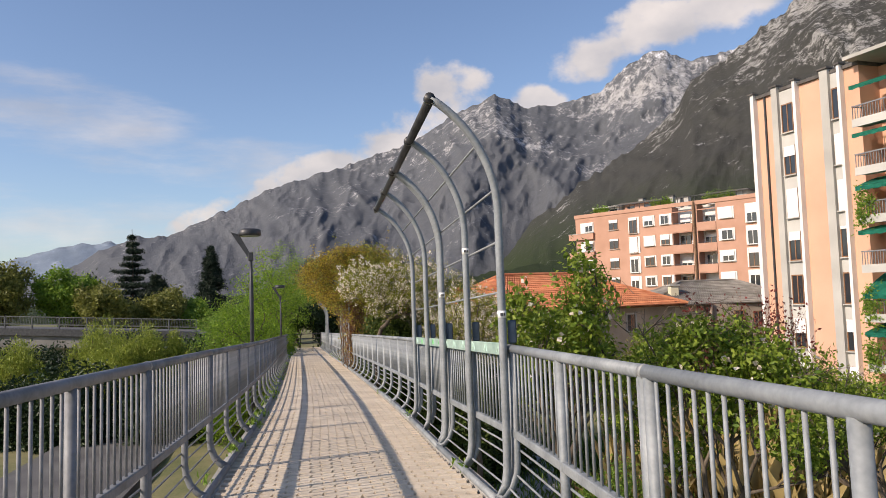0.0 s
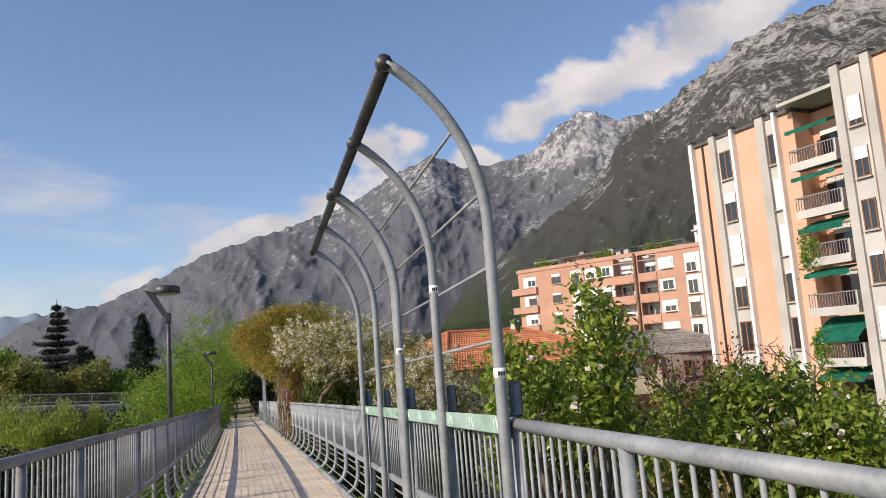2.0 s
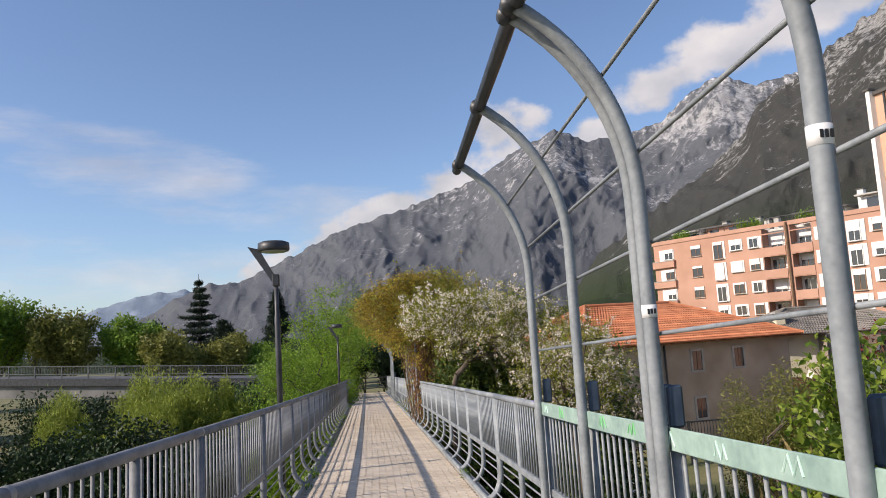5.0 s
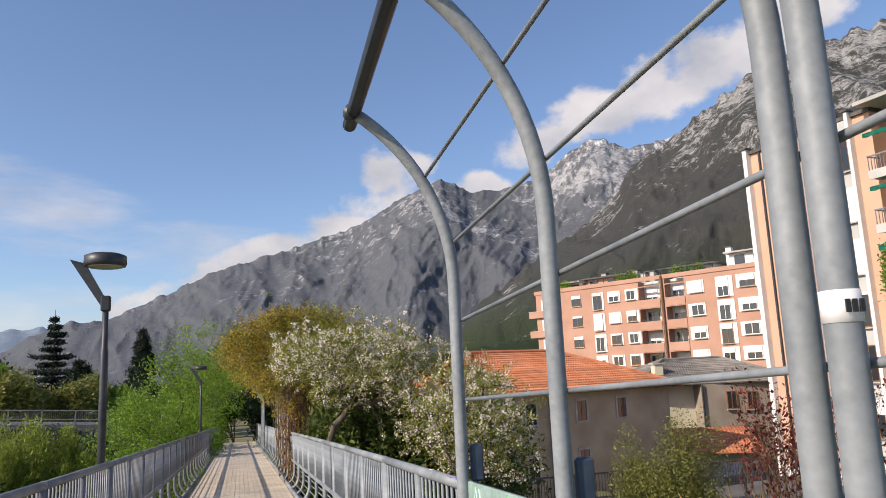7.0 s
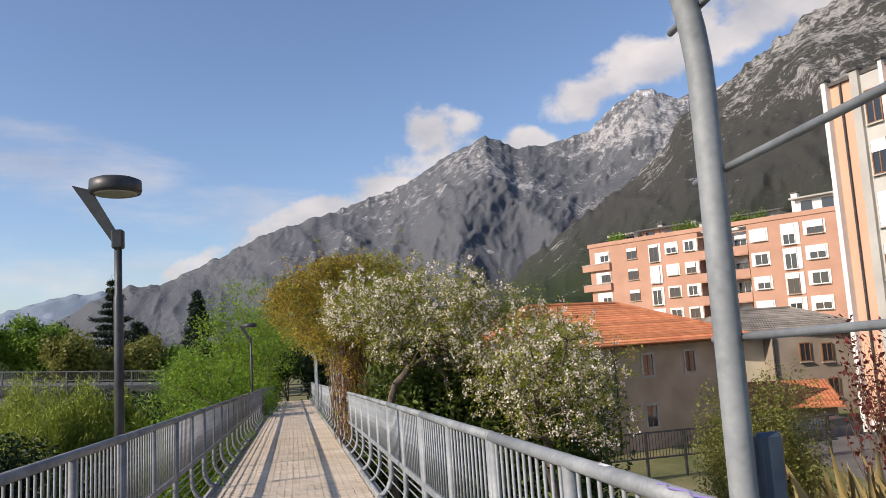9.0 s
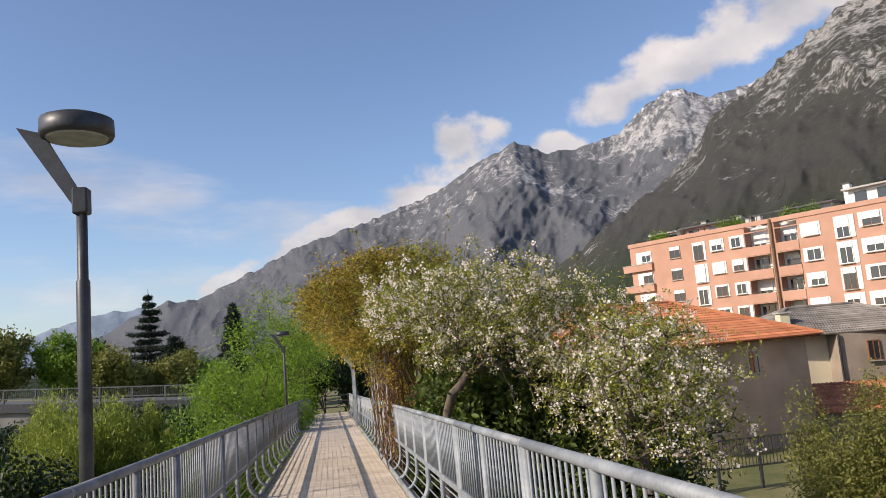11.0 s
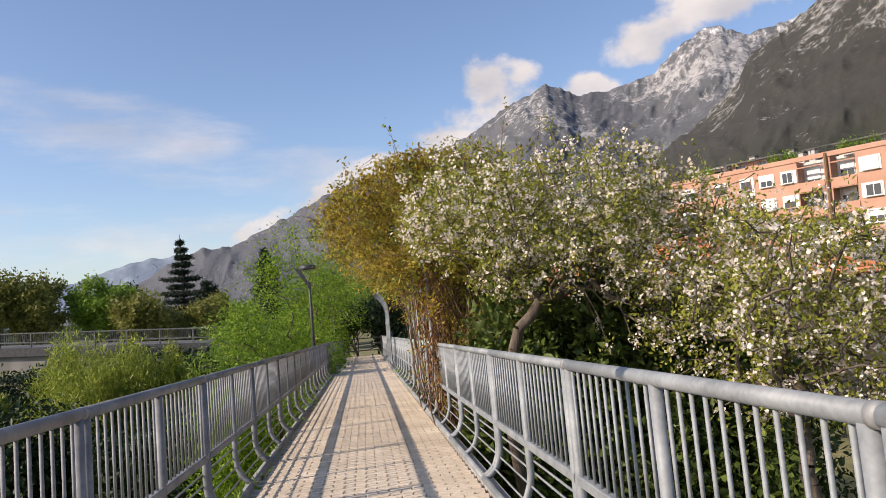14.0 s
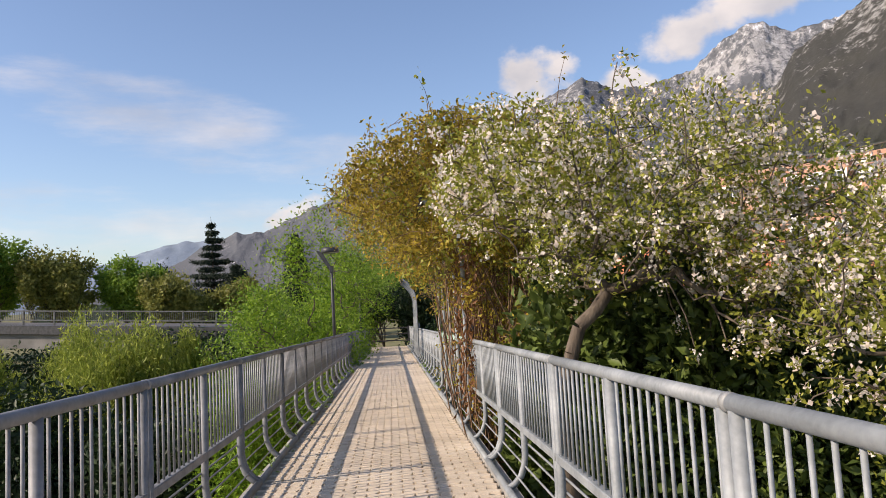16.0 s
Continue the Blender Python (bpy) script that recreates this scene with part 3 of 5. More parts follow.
# ---- curved arches over the right railing ----
def arch_profile():
    """From the railing's foot up and inwards over the walkway: across, up."""
    pts = [(-INSET, 0.04), (-0.13, 0.075), (-0.095, 0.14), (-0.078, 0.25), (-0.075, 0.4), (-0.075, 1.2), (-0.075, 2.2)]
    for k in range(1, 15):
        a = radians(58 * k / 14)
        pts.append((-0.075 - 1.06 * (1 - math.cos(a)), 2.2 + 1.06 * math.sin(a)))
    return pts


ARCH_STEP = 1.305


def arch_group(y_first, count, doubled, label, sticker=True):
    for k in range(count):
        for d in ((0.0, 0.1) if k in doubled else (0.0,)):
            y = y_first + ARCH_STEP * k + d
            m, _ = along(y, 0.0, 0.0, 1.3)
            m = Matrix.Translation(m.translation) @ pose(0, 0, 0, 0, 0, math.degrees(m.to_euler().z))
            a = thing("arch_post", label, "arch", m, "curved arch posts")
            prof = [(x, 0, z) for x, z in arch_profile()]
            part("curved_tube", tubed(prof, 0.032, 14), STEEL, a, "", True)
            top = prof[-1]
            part("end_cap", tubed([(top[0] - 0.012, -0.03, top[2]), (top[0] - 0.012, 0.03, top[2])], 0.042, 12), DARK_STEEL, a, "", True)
            bm = bmesh.new()
            box(bm, -0.032, 0.035, -0.012, 0.018, RAIL_H + 0.04, RAIL_H + 0.22, 0.01)
            part("back_plate", bm, BLUE_PLATE, a, "dark blue base plate")
            if sticker and k in (0, 1, 2) and d == 0:
                z = 1.40 if k == 0 else 2.02 if k == 1 else 1.67
                bm = bmesh.new()
                tube(bm, [(-0.075, 0, z), (-0.075, 0, z + 0.055)], 0.0335, 14)
                st = part("sticker", bm, STICKER, a, "small white sticker round the tube", True)
                bm = bmesh.new()
                for q in range(3):
                    box(bm, -0.095 + 0.014 * q, -0.086 + 0.014 * q, -0.0355, -0.0325, z + 0.016, z + 0.038)
                part("lettering", bm, INK, st)
    span = ARCH_STEP * (count - 1)
    m, _ = along(y_first, 0.0, 0.0, span)
    L = along(y_first, 0, 0, span)[1]
    prof = arch_profile()
    ridge = thing("arch_ridge_tube", "dark steel tube joining the tips of the arches", "tube", m)
    tip = prof[-1]
    part("bar", tubed([(tip[0], -0.06, tip[1]), (tip[0], L + 0.06, tip[1])], 0.038, 12), DARK_STEEL, ridge, "", True)
    for idx, (j, lift) in enumerate(((0, 1.6), (0, 2.0), (0, 2.41), (0, 2.76))):
        # the point of the profile at this height
        px = (-0.075 - (1.06 - math.sqrt(1.1236 - max(0.0, lift - 2.2) ** 2)) + 0.03, lift)
        w = thing("arch_rod", "thin galvanised rod running from arch to arch", "rod", m, "arch rods")
        part("rod", tubed([(px[0], -0.05, px[1]), (px[0], L + 0.05, px[1])], 0.0098, 8), STEEL, w, "", True)
    b = thing("green_band", "flat handrail band in worn green paint with graffiti", "handrail", m)
    part("plate", boxed(-0.058, -0.044, -0.03, L + 0.05, RAIL_H - 0.052, RAIL_H + 0.045, bevel=0.004), GREEN_PAINT, b)
    rnd = random.Random(5)
    for s in range(11):
        y = 0.1 + s * (L - 0.4) / 10
        bm = bmesh.new()
        z = RAIL_H - 0.035
        pts = [(-0.0595, y + 0.03 * q + rnd.uniform(-0.01, 0.01), z + (0.055 if q % 2 else 0.0) + rnd.uniform(0, 0.015)) for q in range(5)]
        tube(bm, pts, 0.0045, 5)
        part("scrawl", bm, SPRAY_GREEN if s in (6, 7, 9) else SPRAY, b)


ARCH_LABEL = "curved galvanised tube arching inwards over the walkway"
arch_group(6.56, 5, (2,), ARCH_LABEL)
arch_group(27.4, 5, (2,), "curved galvanised tube overgrown with a golden vine", False)
arch_group(46.0, 4, (), "curved steel tube by green bushes", False)


# ---- street lamps ----
def street_lamp(x, y, z_rail, name_label):
    lamp = thing("street_lamp", name_label, "street lamp", pose(x, y, 0, 0, 0, 10), "walkway lamps")
    foot, top = deck_z(y) - 0.5, z_rail + 1.94
    part("pole", tubed([(0, 0, foot), (0, 0, z_rail + 1.3), (0, 0, z_rail + 1.32), (0, 0, top)], [0.046, 0.046, 0.036, 0.036], 14), DARK_STEEL, lamp, "", True)
    part("pole_collar", boxed(-0.053, 0.053, -0.053, 0.053, top - 0.16, top + 0.03, bevel=0.012), DARK_STEEL, lamp)
    bm = bmesh.new()
    # a slanting blade that widens upwards and carries the head
    v = [bm.verts.new(p) for p in ((-0.05, -0.02, top - 0.1), (0.02, -0.02, top - 0.05), (-0.25, -0.02, top + 0.44), (-0.43, -0.02, top + 0.49),
                                   (-0.05, 0.02, top - 0.1), (0.02, 0.02, top - 0.05), (-0.25, 0.02, top + 0.44), (-0.43, 0.02, top + 0.49))]
    for f in ((0, 1, 2, 3), (7, 6, 5, 4), (0, 4, 5, 1), (1, 5, 6, 2), (2, 6, 7, 3), (3, 7, 4, 0)):
        bm.faces.new([v[i] for i in f])
    part("bracket", bm, DARK_STEEL, lamp)
    bm = bmesh.new()
    cx, hz = -0.02, top + 0.40
    tube(bm, [(cx, 0, hz), (cx, 0, hz + 0.03), (cx, 0, hz + 0.13), (cx, 0, hz + 0.155)], [0.237, 0.251, 0.246, 0.186], 26)
    head = part("lamp_head", bm, DARK_STEEL, lamp, "round flat dark lamp head", True)
    part("lens", tubed([(cx, 0, hz - 0.012), (cx, 0, hz + 0.004)], [0.2, 0.21], 22), LAMP_GLASS, head)
    return lamp


for y in (17.38, 37.84, 56.0):
    street_lamp(rail_x(y) - (2.89 if y < 20 else 2.75), y, deck_z(y) + RAIL_H, "dark steel street lamp with a flat round head" if y < 20 else "dark lamp post among young green trees")


def rail_scrawl():
    """A white sticker and a violet scrawl on the handrail."""
    m, _ = along(12.0, 0.0, 0.0, 1.3)
    ob = thing("rail_scrawl", "violet scrawl and white sticker on the handrail", "graffiti", m)
    rnd = random.Random(3)
    pts = [(-0.02 + 0.012 * math.sin(q * 2.1), 0.30 - 0.045 * q + rnd.uniform(-0.01, 0.01), RAIL_H + 0.0292) for q in range(9)]
    part("scrawl", tubed(pts, 0.003, 5), SPRAY_VIOLET, ob)
    part("sticker", tubed([(0, 0.72, RAIL_H), (0, 0.80, RAIL_H)], 0.0325, 14), STICKER, ob, "", True)


rail_scrawl()


def edge_weeds():
    nr = np.random.RandomState(12)
    rnd = random.Random(12)
    for side in (0, 1):
        pts = []
        for k in range(150):
            y = rnd.uniform(2, 45)
            if noise.noise((y * 0.7, side * 9, 2)) < (-0.05 if side else 0.25):
                continue
            x = rail_x(y) - WIDTH + INSET + rnd.uniform(-0.12, 0.06) if side else rail_x(y) - INSET + rnd.uniform(-0.03, 0.08)
            pts.append((x, y, deck_z(y) + 0.012))
        w = leaf_cloud("edge_weeds", pts, 0.07, LEAF_SPRING, None, nr, 14, 0.03, 0.3, "", -1.5)
        tagged(w, "small weeds growing along the deck's edge", "weeds", kind="stuff")


# ---- plants ----
def leaf_cloud(name, centres, size, mat, parent, rnd, per=1, spread=0.0, slim=0.5, label="", droop=0.0):
    """Many small folded leaves round given points, in one mesh."""
    c = np.asarray(centres, float)
    c = np.repeat(c, per, axis=0)
    n = len(c)
    if n == 0:
        return None
    c = c + rnd.normal(0, 1, (n, 3)) * spread
    u = rnd.normal(0, 1, (n, 3))
    u[:, 2] -= droop
    u /= np.linalg.norm(u, axis=1, keepdims=True)
    w = rnd.normal(0, 1, (n, 3))
    w -= u * (w * u).sum(1, keepdims=True)
    w /= np.linalg.norm(w, axis=1, keepdims=True)
    k = np.cross(u, w)
    s = (size * rnd.uniform(0.6, 1.35, n))[:, None]
    p0, p2 = c, c + u * s
    mid = c + u * s * 0.5 + k * s * 0.12
    p1, p3 = mid + w * s * slim * 0.5, mid - w * s * slim * 0.5
    verts = np.stack([p0, p1, p2, p3], 1).reshape(-1, 3)
    me = bpy.data.meshes.new(name)
    me.vertices.add(4 * n)
    me.vertices.foreach_set("co", verts.ravel())
    idx = np.arange(n)[:, None] * 4
    tri = np.concatenate([idx + np.array([[0, 1, 2]]), idx + np.array([[0, 2, 3]])], 1).reshape(-1)
    me.loops.add(6 * n)
    me.loops.foreach_set("vertex_index", tri.astype(np.int32))
    me.polygons.add(2 * n)
    me.polygons.foreach_set("loop_start", np.arange(2 * n, dtype=np.int32) * 3)
    me.update(calc_edges=True)
    me.materials.append(mat)
    ob = new(name, me)
    ob.parent = parent
    return tagged(ob, label)


def grow(rnd, start, way, length, radius, depth, out, tips, split=(2, 4), bend=0.35, up=0.15, shrink=(0.6, 0.85), bound=None):
    """Branches that fork and taper; out takes the tubes, tips the points that bear leaves."""
    p, d = Vector(start), Vector(way).normalized()
    pts, rad = [p.copy()], [radius]
    steps = 5
    for i in range(steps):
        d = (d + Vector((rnd.uniform(-1, 1), rnd.uniform(-1, 1), rnd.uniform(-1, 1))) * bend * 0.5 + Vector((0, 0, up * 0.3))).normalized()
        p = p + d * length / steps
        pts.append(p.copy())
        rad.append(radius * (1 - 0.45 * (i + 1) / steps))
        if depth <= 1:
            tips.append(tuple(p))
    out.append((pts, rad))
    if depth == 0:
        return
    for k in range(rnd.randint(*split)):
        at = pts[rnd.randint(2, steps)]
        nd = (d + Vector((rnd.uniform(-1, 1), rnd.uniform(-1, 1), rnd.uniform(-0.6, 0.9))) * 0.95).normalized()
        if bound is not None:
            c, r = bound
            off = Vector([(at[i] - c[i]) / r[i] for i in range(3)])
            if off.length > 0.8:
                nd = (nd - off.normalized() * 0.6).normalized()
        grow(rnd, at, nd, length * rnd.uniform(*shrink), radius * 0.55, depth - 1, out, tips, split, bend, up, shrink, bound)


def tubes_part(name, strands, mat, parent, sides=6, label=""):
    verts, faces = [], []
    for pts, rad in strands:
        ref = Vector((0.3, 0.9, 0.2)).normalized()
        base = len(verts)
        for i, p in enumerate(pts):
            d = (pts[min(i + 1, len(pts) - 1)] - pts[max(i - 1, 0)])
            d = d.normalized() if d.length > 1e-6 else Vector((0, 0, 1))
            a = d.cross(ref)
            a = a.normalized() if a.length > 1e-4 else Vector((1, 0, 0))
            b = d.cross(a)
            for k in range(sides):
                t = 2 * math.pi * k / sides
                verts.append(p + (a * math.cos(t) + b * math.sin(t)) * rad[i])
        for i in range(len(pts) - 1):
            for k in range(sides):
                faces.append((base + i * sides + k, base + i * sides + (k + 1) % sides, base + (i + 1) * sides + (k + 1) % sides, base + (i + 1) * sides + k))
    return part_data(name, verts, faces, mat, parent, label, True)


def tree(name, label, x, y, z, height, crown, leaf, size, per, spread, seed, category="tree", trunk_r=0.1, depth=4, mat=BARK, split=(2, 4), length=None,
         slim=0.5, lean=(0, 0), blossom=None, up=0.15, group="", stems=1, clear=0.3):
    """A tree whose limbs fork inside a crown given as (centre offset, radii)."""
    rnd, nrnd = random.Random(seed), np.random.RandomState(seed)
    t = thing(name, label, category, pose(x, y, z), group)
    strands, tips = [], []
    c = Vector(crown[0])
    for s in range(stems):
        first = Vector((lean[0] + rnd.uniform(-0.25, 0.25) * (stems > 1), lean[1] + rnd.uniform(-0.25, 0.25) * (stems > 1), 1))
        bole = Vector((rnd.uniform(-0.3, 0.3) * (stems > 1), rnd.uniform(-0.3, 0.3) * (stems > 1), 0))
        fork = bole + first.normalized() * height * clear
        strands.append(([bole, (bole + fork) / 2 + Vector((rnd.uniform(-0.08, 0.08), rnd.uniform(-0.08, 0.08), 0)), fork], [trunk_r, trunk_r * 0.85, trunk_r * 0.75]))
        for k in range(rnd.randint(3, 5)):
            goal = c + Vector((rnd.uniform(-0.7, 0.7) * crown[1][0], rnd.uniform(-0.7, 0.7) * crown[1][1], rnd.uniform(-0.4, 0.6) * crown[1][2]))
            d = goal - fork
            grow(rnd, fork, d, (length or d.length * 0.7), trunk_r * 0.55, depth - 1, strands, tips, split, 0.4, up, (0.55, 0.8), (c, crown[1]))
    def inside(p, limit):
        return sum(((p[i] - c[i]) / crown[1][i]) ** 2 for i in range(3)) < limit ** 2

    def off_walk(p):
        wx, wy, wz = p[0] + x, p[1] + y, p[2] + z
        return not (rail_x(wy) - WIDTH - 0.1 < wx < rail_x(wy) + 0.12 and wz < deck_z(wy) + 2.2)
    tips = [p for p in tips if inside(p, 1.08) and off_walk(p)]
    strands = [s for s in strands if s[0][-1].z < height * clear + 0.05 or (inside(s[0][-1], 1.3) and off_walk(s[0][-1]))]
    tubes_part("trunk", strands, mat, t)
    leaf_cloud("crown", tips, size, leaf, t, nrnd, per, spread, slim)
    if blossom:
        bmat, bsize, bper, bspread, share = blossom
        pick = [p for p in tips if rnd.random() < share]
        leaf_cloud("blossom", pick, bsize, bmat, t, nrnd, bper, bspread, 0.9, "white blossom")
    return t


# leaf colour darkened to give the shade under the apple trees
LEAF_UNDER = leaf_material("shade_toned_leaf", (0.035, 0.06, 0.015), (0.12, 0.17, 0.035), 0.25)


def clump(name, label, x, y, z, radii, leaf, n, size, seed, category="bush", twig=BARK, group="", lumps=14, stems=10, slim=0.5, droop=0.0):
    """A bush: stems from the ground and leaves massed in uneven lumps."""
    nrnd, rnd = np.random.RandomState(seed), random.Random(seed)
    t = thing(name, label, category, pose(x, y, z), group)
    cent = []
    strands = []
    for k in range(lumps):
        a, r = rnd.uniform(0, 2 * math.pi), math.sqrt(rnd.random()) * 0.8
        h = rnd.uniform(0.25, 0.95) * (1 - 0.35 * r)
        cent.append((math.cos(a) * r * radii[0], math.sin(a) * r * radii[1], h * radii[2], rnd.uniform(0.18, 0.4)))
    for k in range(stems):
        cx, cy, cz, _ = cent[k % lumps]
        strands.append(([Vector((cx * 0.2, cy * 0.2, 0)), Vector((cx * 0.6, cy * 0.6, cz * 0.5)), Vector((cx, cy, cz)), Vector((cx * 1.08, cy * 1.08, cz + 0.18 * radii[2]))], [0.03, 0.022, 0.015, 0.006]))
    tagged(tubes_part("stem_tangle", strands, twig, t, 5), kind="stuff")
    cent = np.array(cent)
    who = nrnd.randint(0, lumps, n)
    v = nrnd.normal(0, 1, (n, 3))
    v /= np.linalg.norm(v, axis=1, keepdims=True)
    v *= nrnd.random_sample((n, 1)) ** 0.45
    pts = cent[who, :3] + v * cent[who, 3:4] * np.array(radii) * 1.1
    pts[:, 2] = np.maximum(pts[:, 2], 0.02)
    leaf_cloud("foliage", pts, size, leaf, t, nrnd, 1, 0.0, slim, "", droop)
    return t


edge_weeds()

# blossoming tree right beside the walkway
def gz(x, y):
    return height_under(x, y)


def filled_tree(name, label, trunk, lumps, n, leaf, size, per, spread, seed, category="tree", bark=BARK, trunk_r=0.12, spurs=3, reach=0.12, blossom=None, group="",
                shoots=0.1, slim=0.5, thin=0.006, ragged=0.0):
    """A tree whose limbs reach out from a trunk line to fill a crown made of overlapping lumps (centre and radii, in the world)."""
    rnd, nr = random.Random(seed), np.random.RandomState(seed)
    base = Vector(trunk[0])
    t = thing(name, label, category, Matrix.Translation(base), group)
    size_of = np.array([l[3] * l[4] * l[5] for l in lumps])
    who = nr.choice(len(lumps), n, p=size_of / size_of.sum())
    v = nr.normal(0, 1, (n, 3))
    v /= np.linalg.norm(v, axis=1, keepdims=True)
    far = nr.random_sample((n, 1)) ** 0.42
    out = nr.random_sample(n) < shoots
    far[out] = nr.uniform(1.0, 1.28, (out.sum(), 1))
    lump = np.array(lumps)
    pts = lump[who, :3] + v * far * lump[who, 3:]
    keep = []
    for p in pts:
        hole = ragged and noise.noise((p[0] * 1.3 / ragged, p[1] * 1.3 / ragged, p[2] * 1.3 / ragged)) < -0.08
        over = rail_x(p[1]) - WIDTH - 0.1 < p[0] < rail_x(p[1]) + 0.15 and p[2] < deck_z(p[1]) + 2.3
        keep.append(not hole and not over)
    pts = pts[np.array(keep)]
    # the trunk's own points first, then each point joins the nearest part of the tree
    nodes = []
    line = [Vector(p) for p in trunk]
    for a, b in zip(line, line[1:]):
        for k in range(6):
            nodes.append(a.lerp(b, k / 6) + Vector((rnd.uniform(-1, 1), rnd.uniform(-1, 1), 0)) * trunk_r * 0.25 * (k > 0))
    nodes.append(line[-1])
    stem = len(nodes)
    order = np.argsort(np.linalg.norm(pts - np.array(line[-1]), axis=1))
    where = np.zeros((stem + len(pts), 3))
    run = np.zeros(stem + len(pts))
    where[:stem] = [tuple(p) for p in nodes]
    run[:stem - 4] = 50.0
    parent = [max(0, i - 1) for i in range(stem)]
    for c, i in enumerate(order):
        k = stem + c
        d = np.linalg.norm(where[:k] - pts[i], axis=1)
        j = int(np.argmin(d + 0.22 * run[:k]))
        where[k], run[k] = pts[i], run[j] + d[j]
        parent.append(j)
    load = np.ones(len(parent))
    for k in range(len(parent) - 1, 0, -1):
        load[parent[k]] += load[k]
    rad = np.maximum(thin, trunk_r * (load / load[0]) ** 0.46)
    rad[:stem] = np.linspace(trunk_r * 1.25, rad[stem - 1], stem)
    strands = []
    for k in range(1, len(parent)):
        a, b = Vector(where[parent[k]]) - base, Vector(where[k]) - base
        bend = Vector((rnd.uniform(-1, 1), rnd.uniform(-1, 1), rnd.uniform(-0.6, 1))) * (b - a).length * 0.10
        ra = min(rad[parent[k]], rad[k] * 1.5)
        strands.append(([a, (a + b) / 2 + bend, b], [ra, (ra + rad[k]) / 2, rad[k]]) if k >= stem else ([a, b], [rad[k - 1], rad[k]]))
    tubes_part("trunk", strands, bark, t, 5)
    ends = np.array([where[k] for k in range(stem, len(parent)) if load[k] < 14]) - np.array(base)
    tips = np.repeat(ends, spurs, axis=0)
    tips = tips + nr.normal(0, 1, tips.shape) * reach
    leaf_cloud("crown", tips, size, leaf, t, nr, per, spread, slim)
    if blossom:
        bmat, bsize, bper, bspread, share = blossom
        leaf_cloud("blossom", tips[nr.random_sample(len(tips)) < share], bsize, bmat, t, nr, bper, bspread, 0.9, "white blossom")
    return t


filled_tree("blossom_tree", "apple tree in white blossom spreading beside the railing", ((-2.2, 24.9, -5.0), (-2.35, 24.8, -2.0), (-2.55, 24.6, 0.0), (-2.3, 24.6, 0.75)),
            ((-2.6, 24.7, 2.05, 1.0, 0.9, 0.95), (-1.4, 24.6, 2.2, 1.1, 1.0, 0.9), (-0.4, 24.8, 1.8, 1.1, 1.0, 0.75), (-1.8, 24.7, 1.6, 1.2, 0.8, 0.6), (-0.3, 24.5, 1.1, 1.1, 0.9, 0.7),
             (0.6, 25.0, 1.5, 0.9, 0.9, 0.65), (-3.1, 25.3, 2.2, 0.7, 0.8, 0.85)),
            2400, LEAF_APPLE, 0.055, 7, 0.06, 3, trunk_r=0.072, spurs=3, reach=0.08, blossom=(PETAL, 0.041, 12, 0.032, 0.42), shoots=0.08, ragged=0.45)
filled_tree("blossom_tree", "smaller apple tree with a low spreading crown of blossom", ((0.7, 23.6, -5.0), (0.6, 23.4, -2.5), (0.4, 23.1, -0.9), (0.35, 23.0, -0.3)),
            ((0.4, 22.9, 1.15, 1.0, 0.9, 0.75), (1.2, 23.0, 0.9, 0.75, 0.8, 0.7), (0.0, 22.8, 0.5, 0.9, 0.8, 0.6), (0.9, 22.8, 0.1, 1.0, 0.7, 0.5)),
            780, LEAF_APPLE, 0.055, 7, 0.06, 5, trunk_r=0.075, spurs=3, reach=0.08, blossom=(PETAL, 0.041, 11, 0.032, 0.40), shoots=0.12, ragged=0.45)
# added bushes fill the dark behind the trunks, shade in their leaf colour
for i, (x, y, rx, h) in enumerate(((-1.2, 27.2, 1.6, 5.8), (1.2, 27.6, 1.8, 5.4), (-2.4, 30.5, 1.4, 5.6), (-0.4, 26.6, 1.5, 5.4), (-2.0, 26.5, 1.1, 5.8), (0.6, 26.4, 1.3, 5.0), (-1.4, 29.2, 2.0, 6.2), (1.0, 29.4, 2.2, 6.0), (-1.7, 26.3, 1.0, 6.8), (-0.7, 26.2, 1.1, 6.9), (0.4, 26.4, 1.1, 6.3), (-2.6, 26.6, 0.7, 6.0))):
    clump("understorey_bush", "leafy bush coloured dark for the shade under the apple trees", x, y, -5.0, (rx, 1.6, h), LEAF_UNDER, 17000, 0.15, 200 + i, group="bushes under the apple trees", lumps=22)


# outline of the vine across the walkway: out from the railing, above the deck
VINE_EDGE = ((-1.9, 3.2), (-1.45, 3.75), (-0.6, 4.15), (0.6, 4.3), (1.7, 4.0), (2.0, 3.0), (2.0, -0.2), (0.1, -0.2), (-0.1, 1.7), (-0.9, 2.5))


def in_outline(x, z):
    """Whether a point lies inside the vine's outline."""
    inside = False
    for (x0, z0), (x1, z1) in zip(VINE_EDGE, VINE_EDGE[1:] + VINE_EDGE[:1]):
        if (z0 > z) != (z1 > z) and x < x0 + (z - z0) * (x1 - x0) / (z1 - z0):
            inside = not inside
    return inside


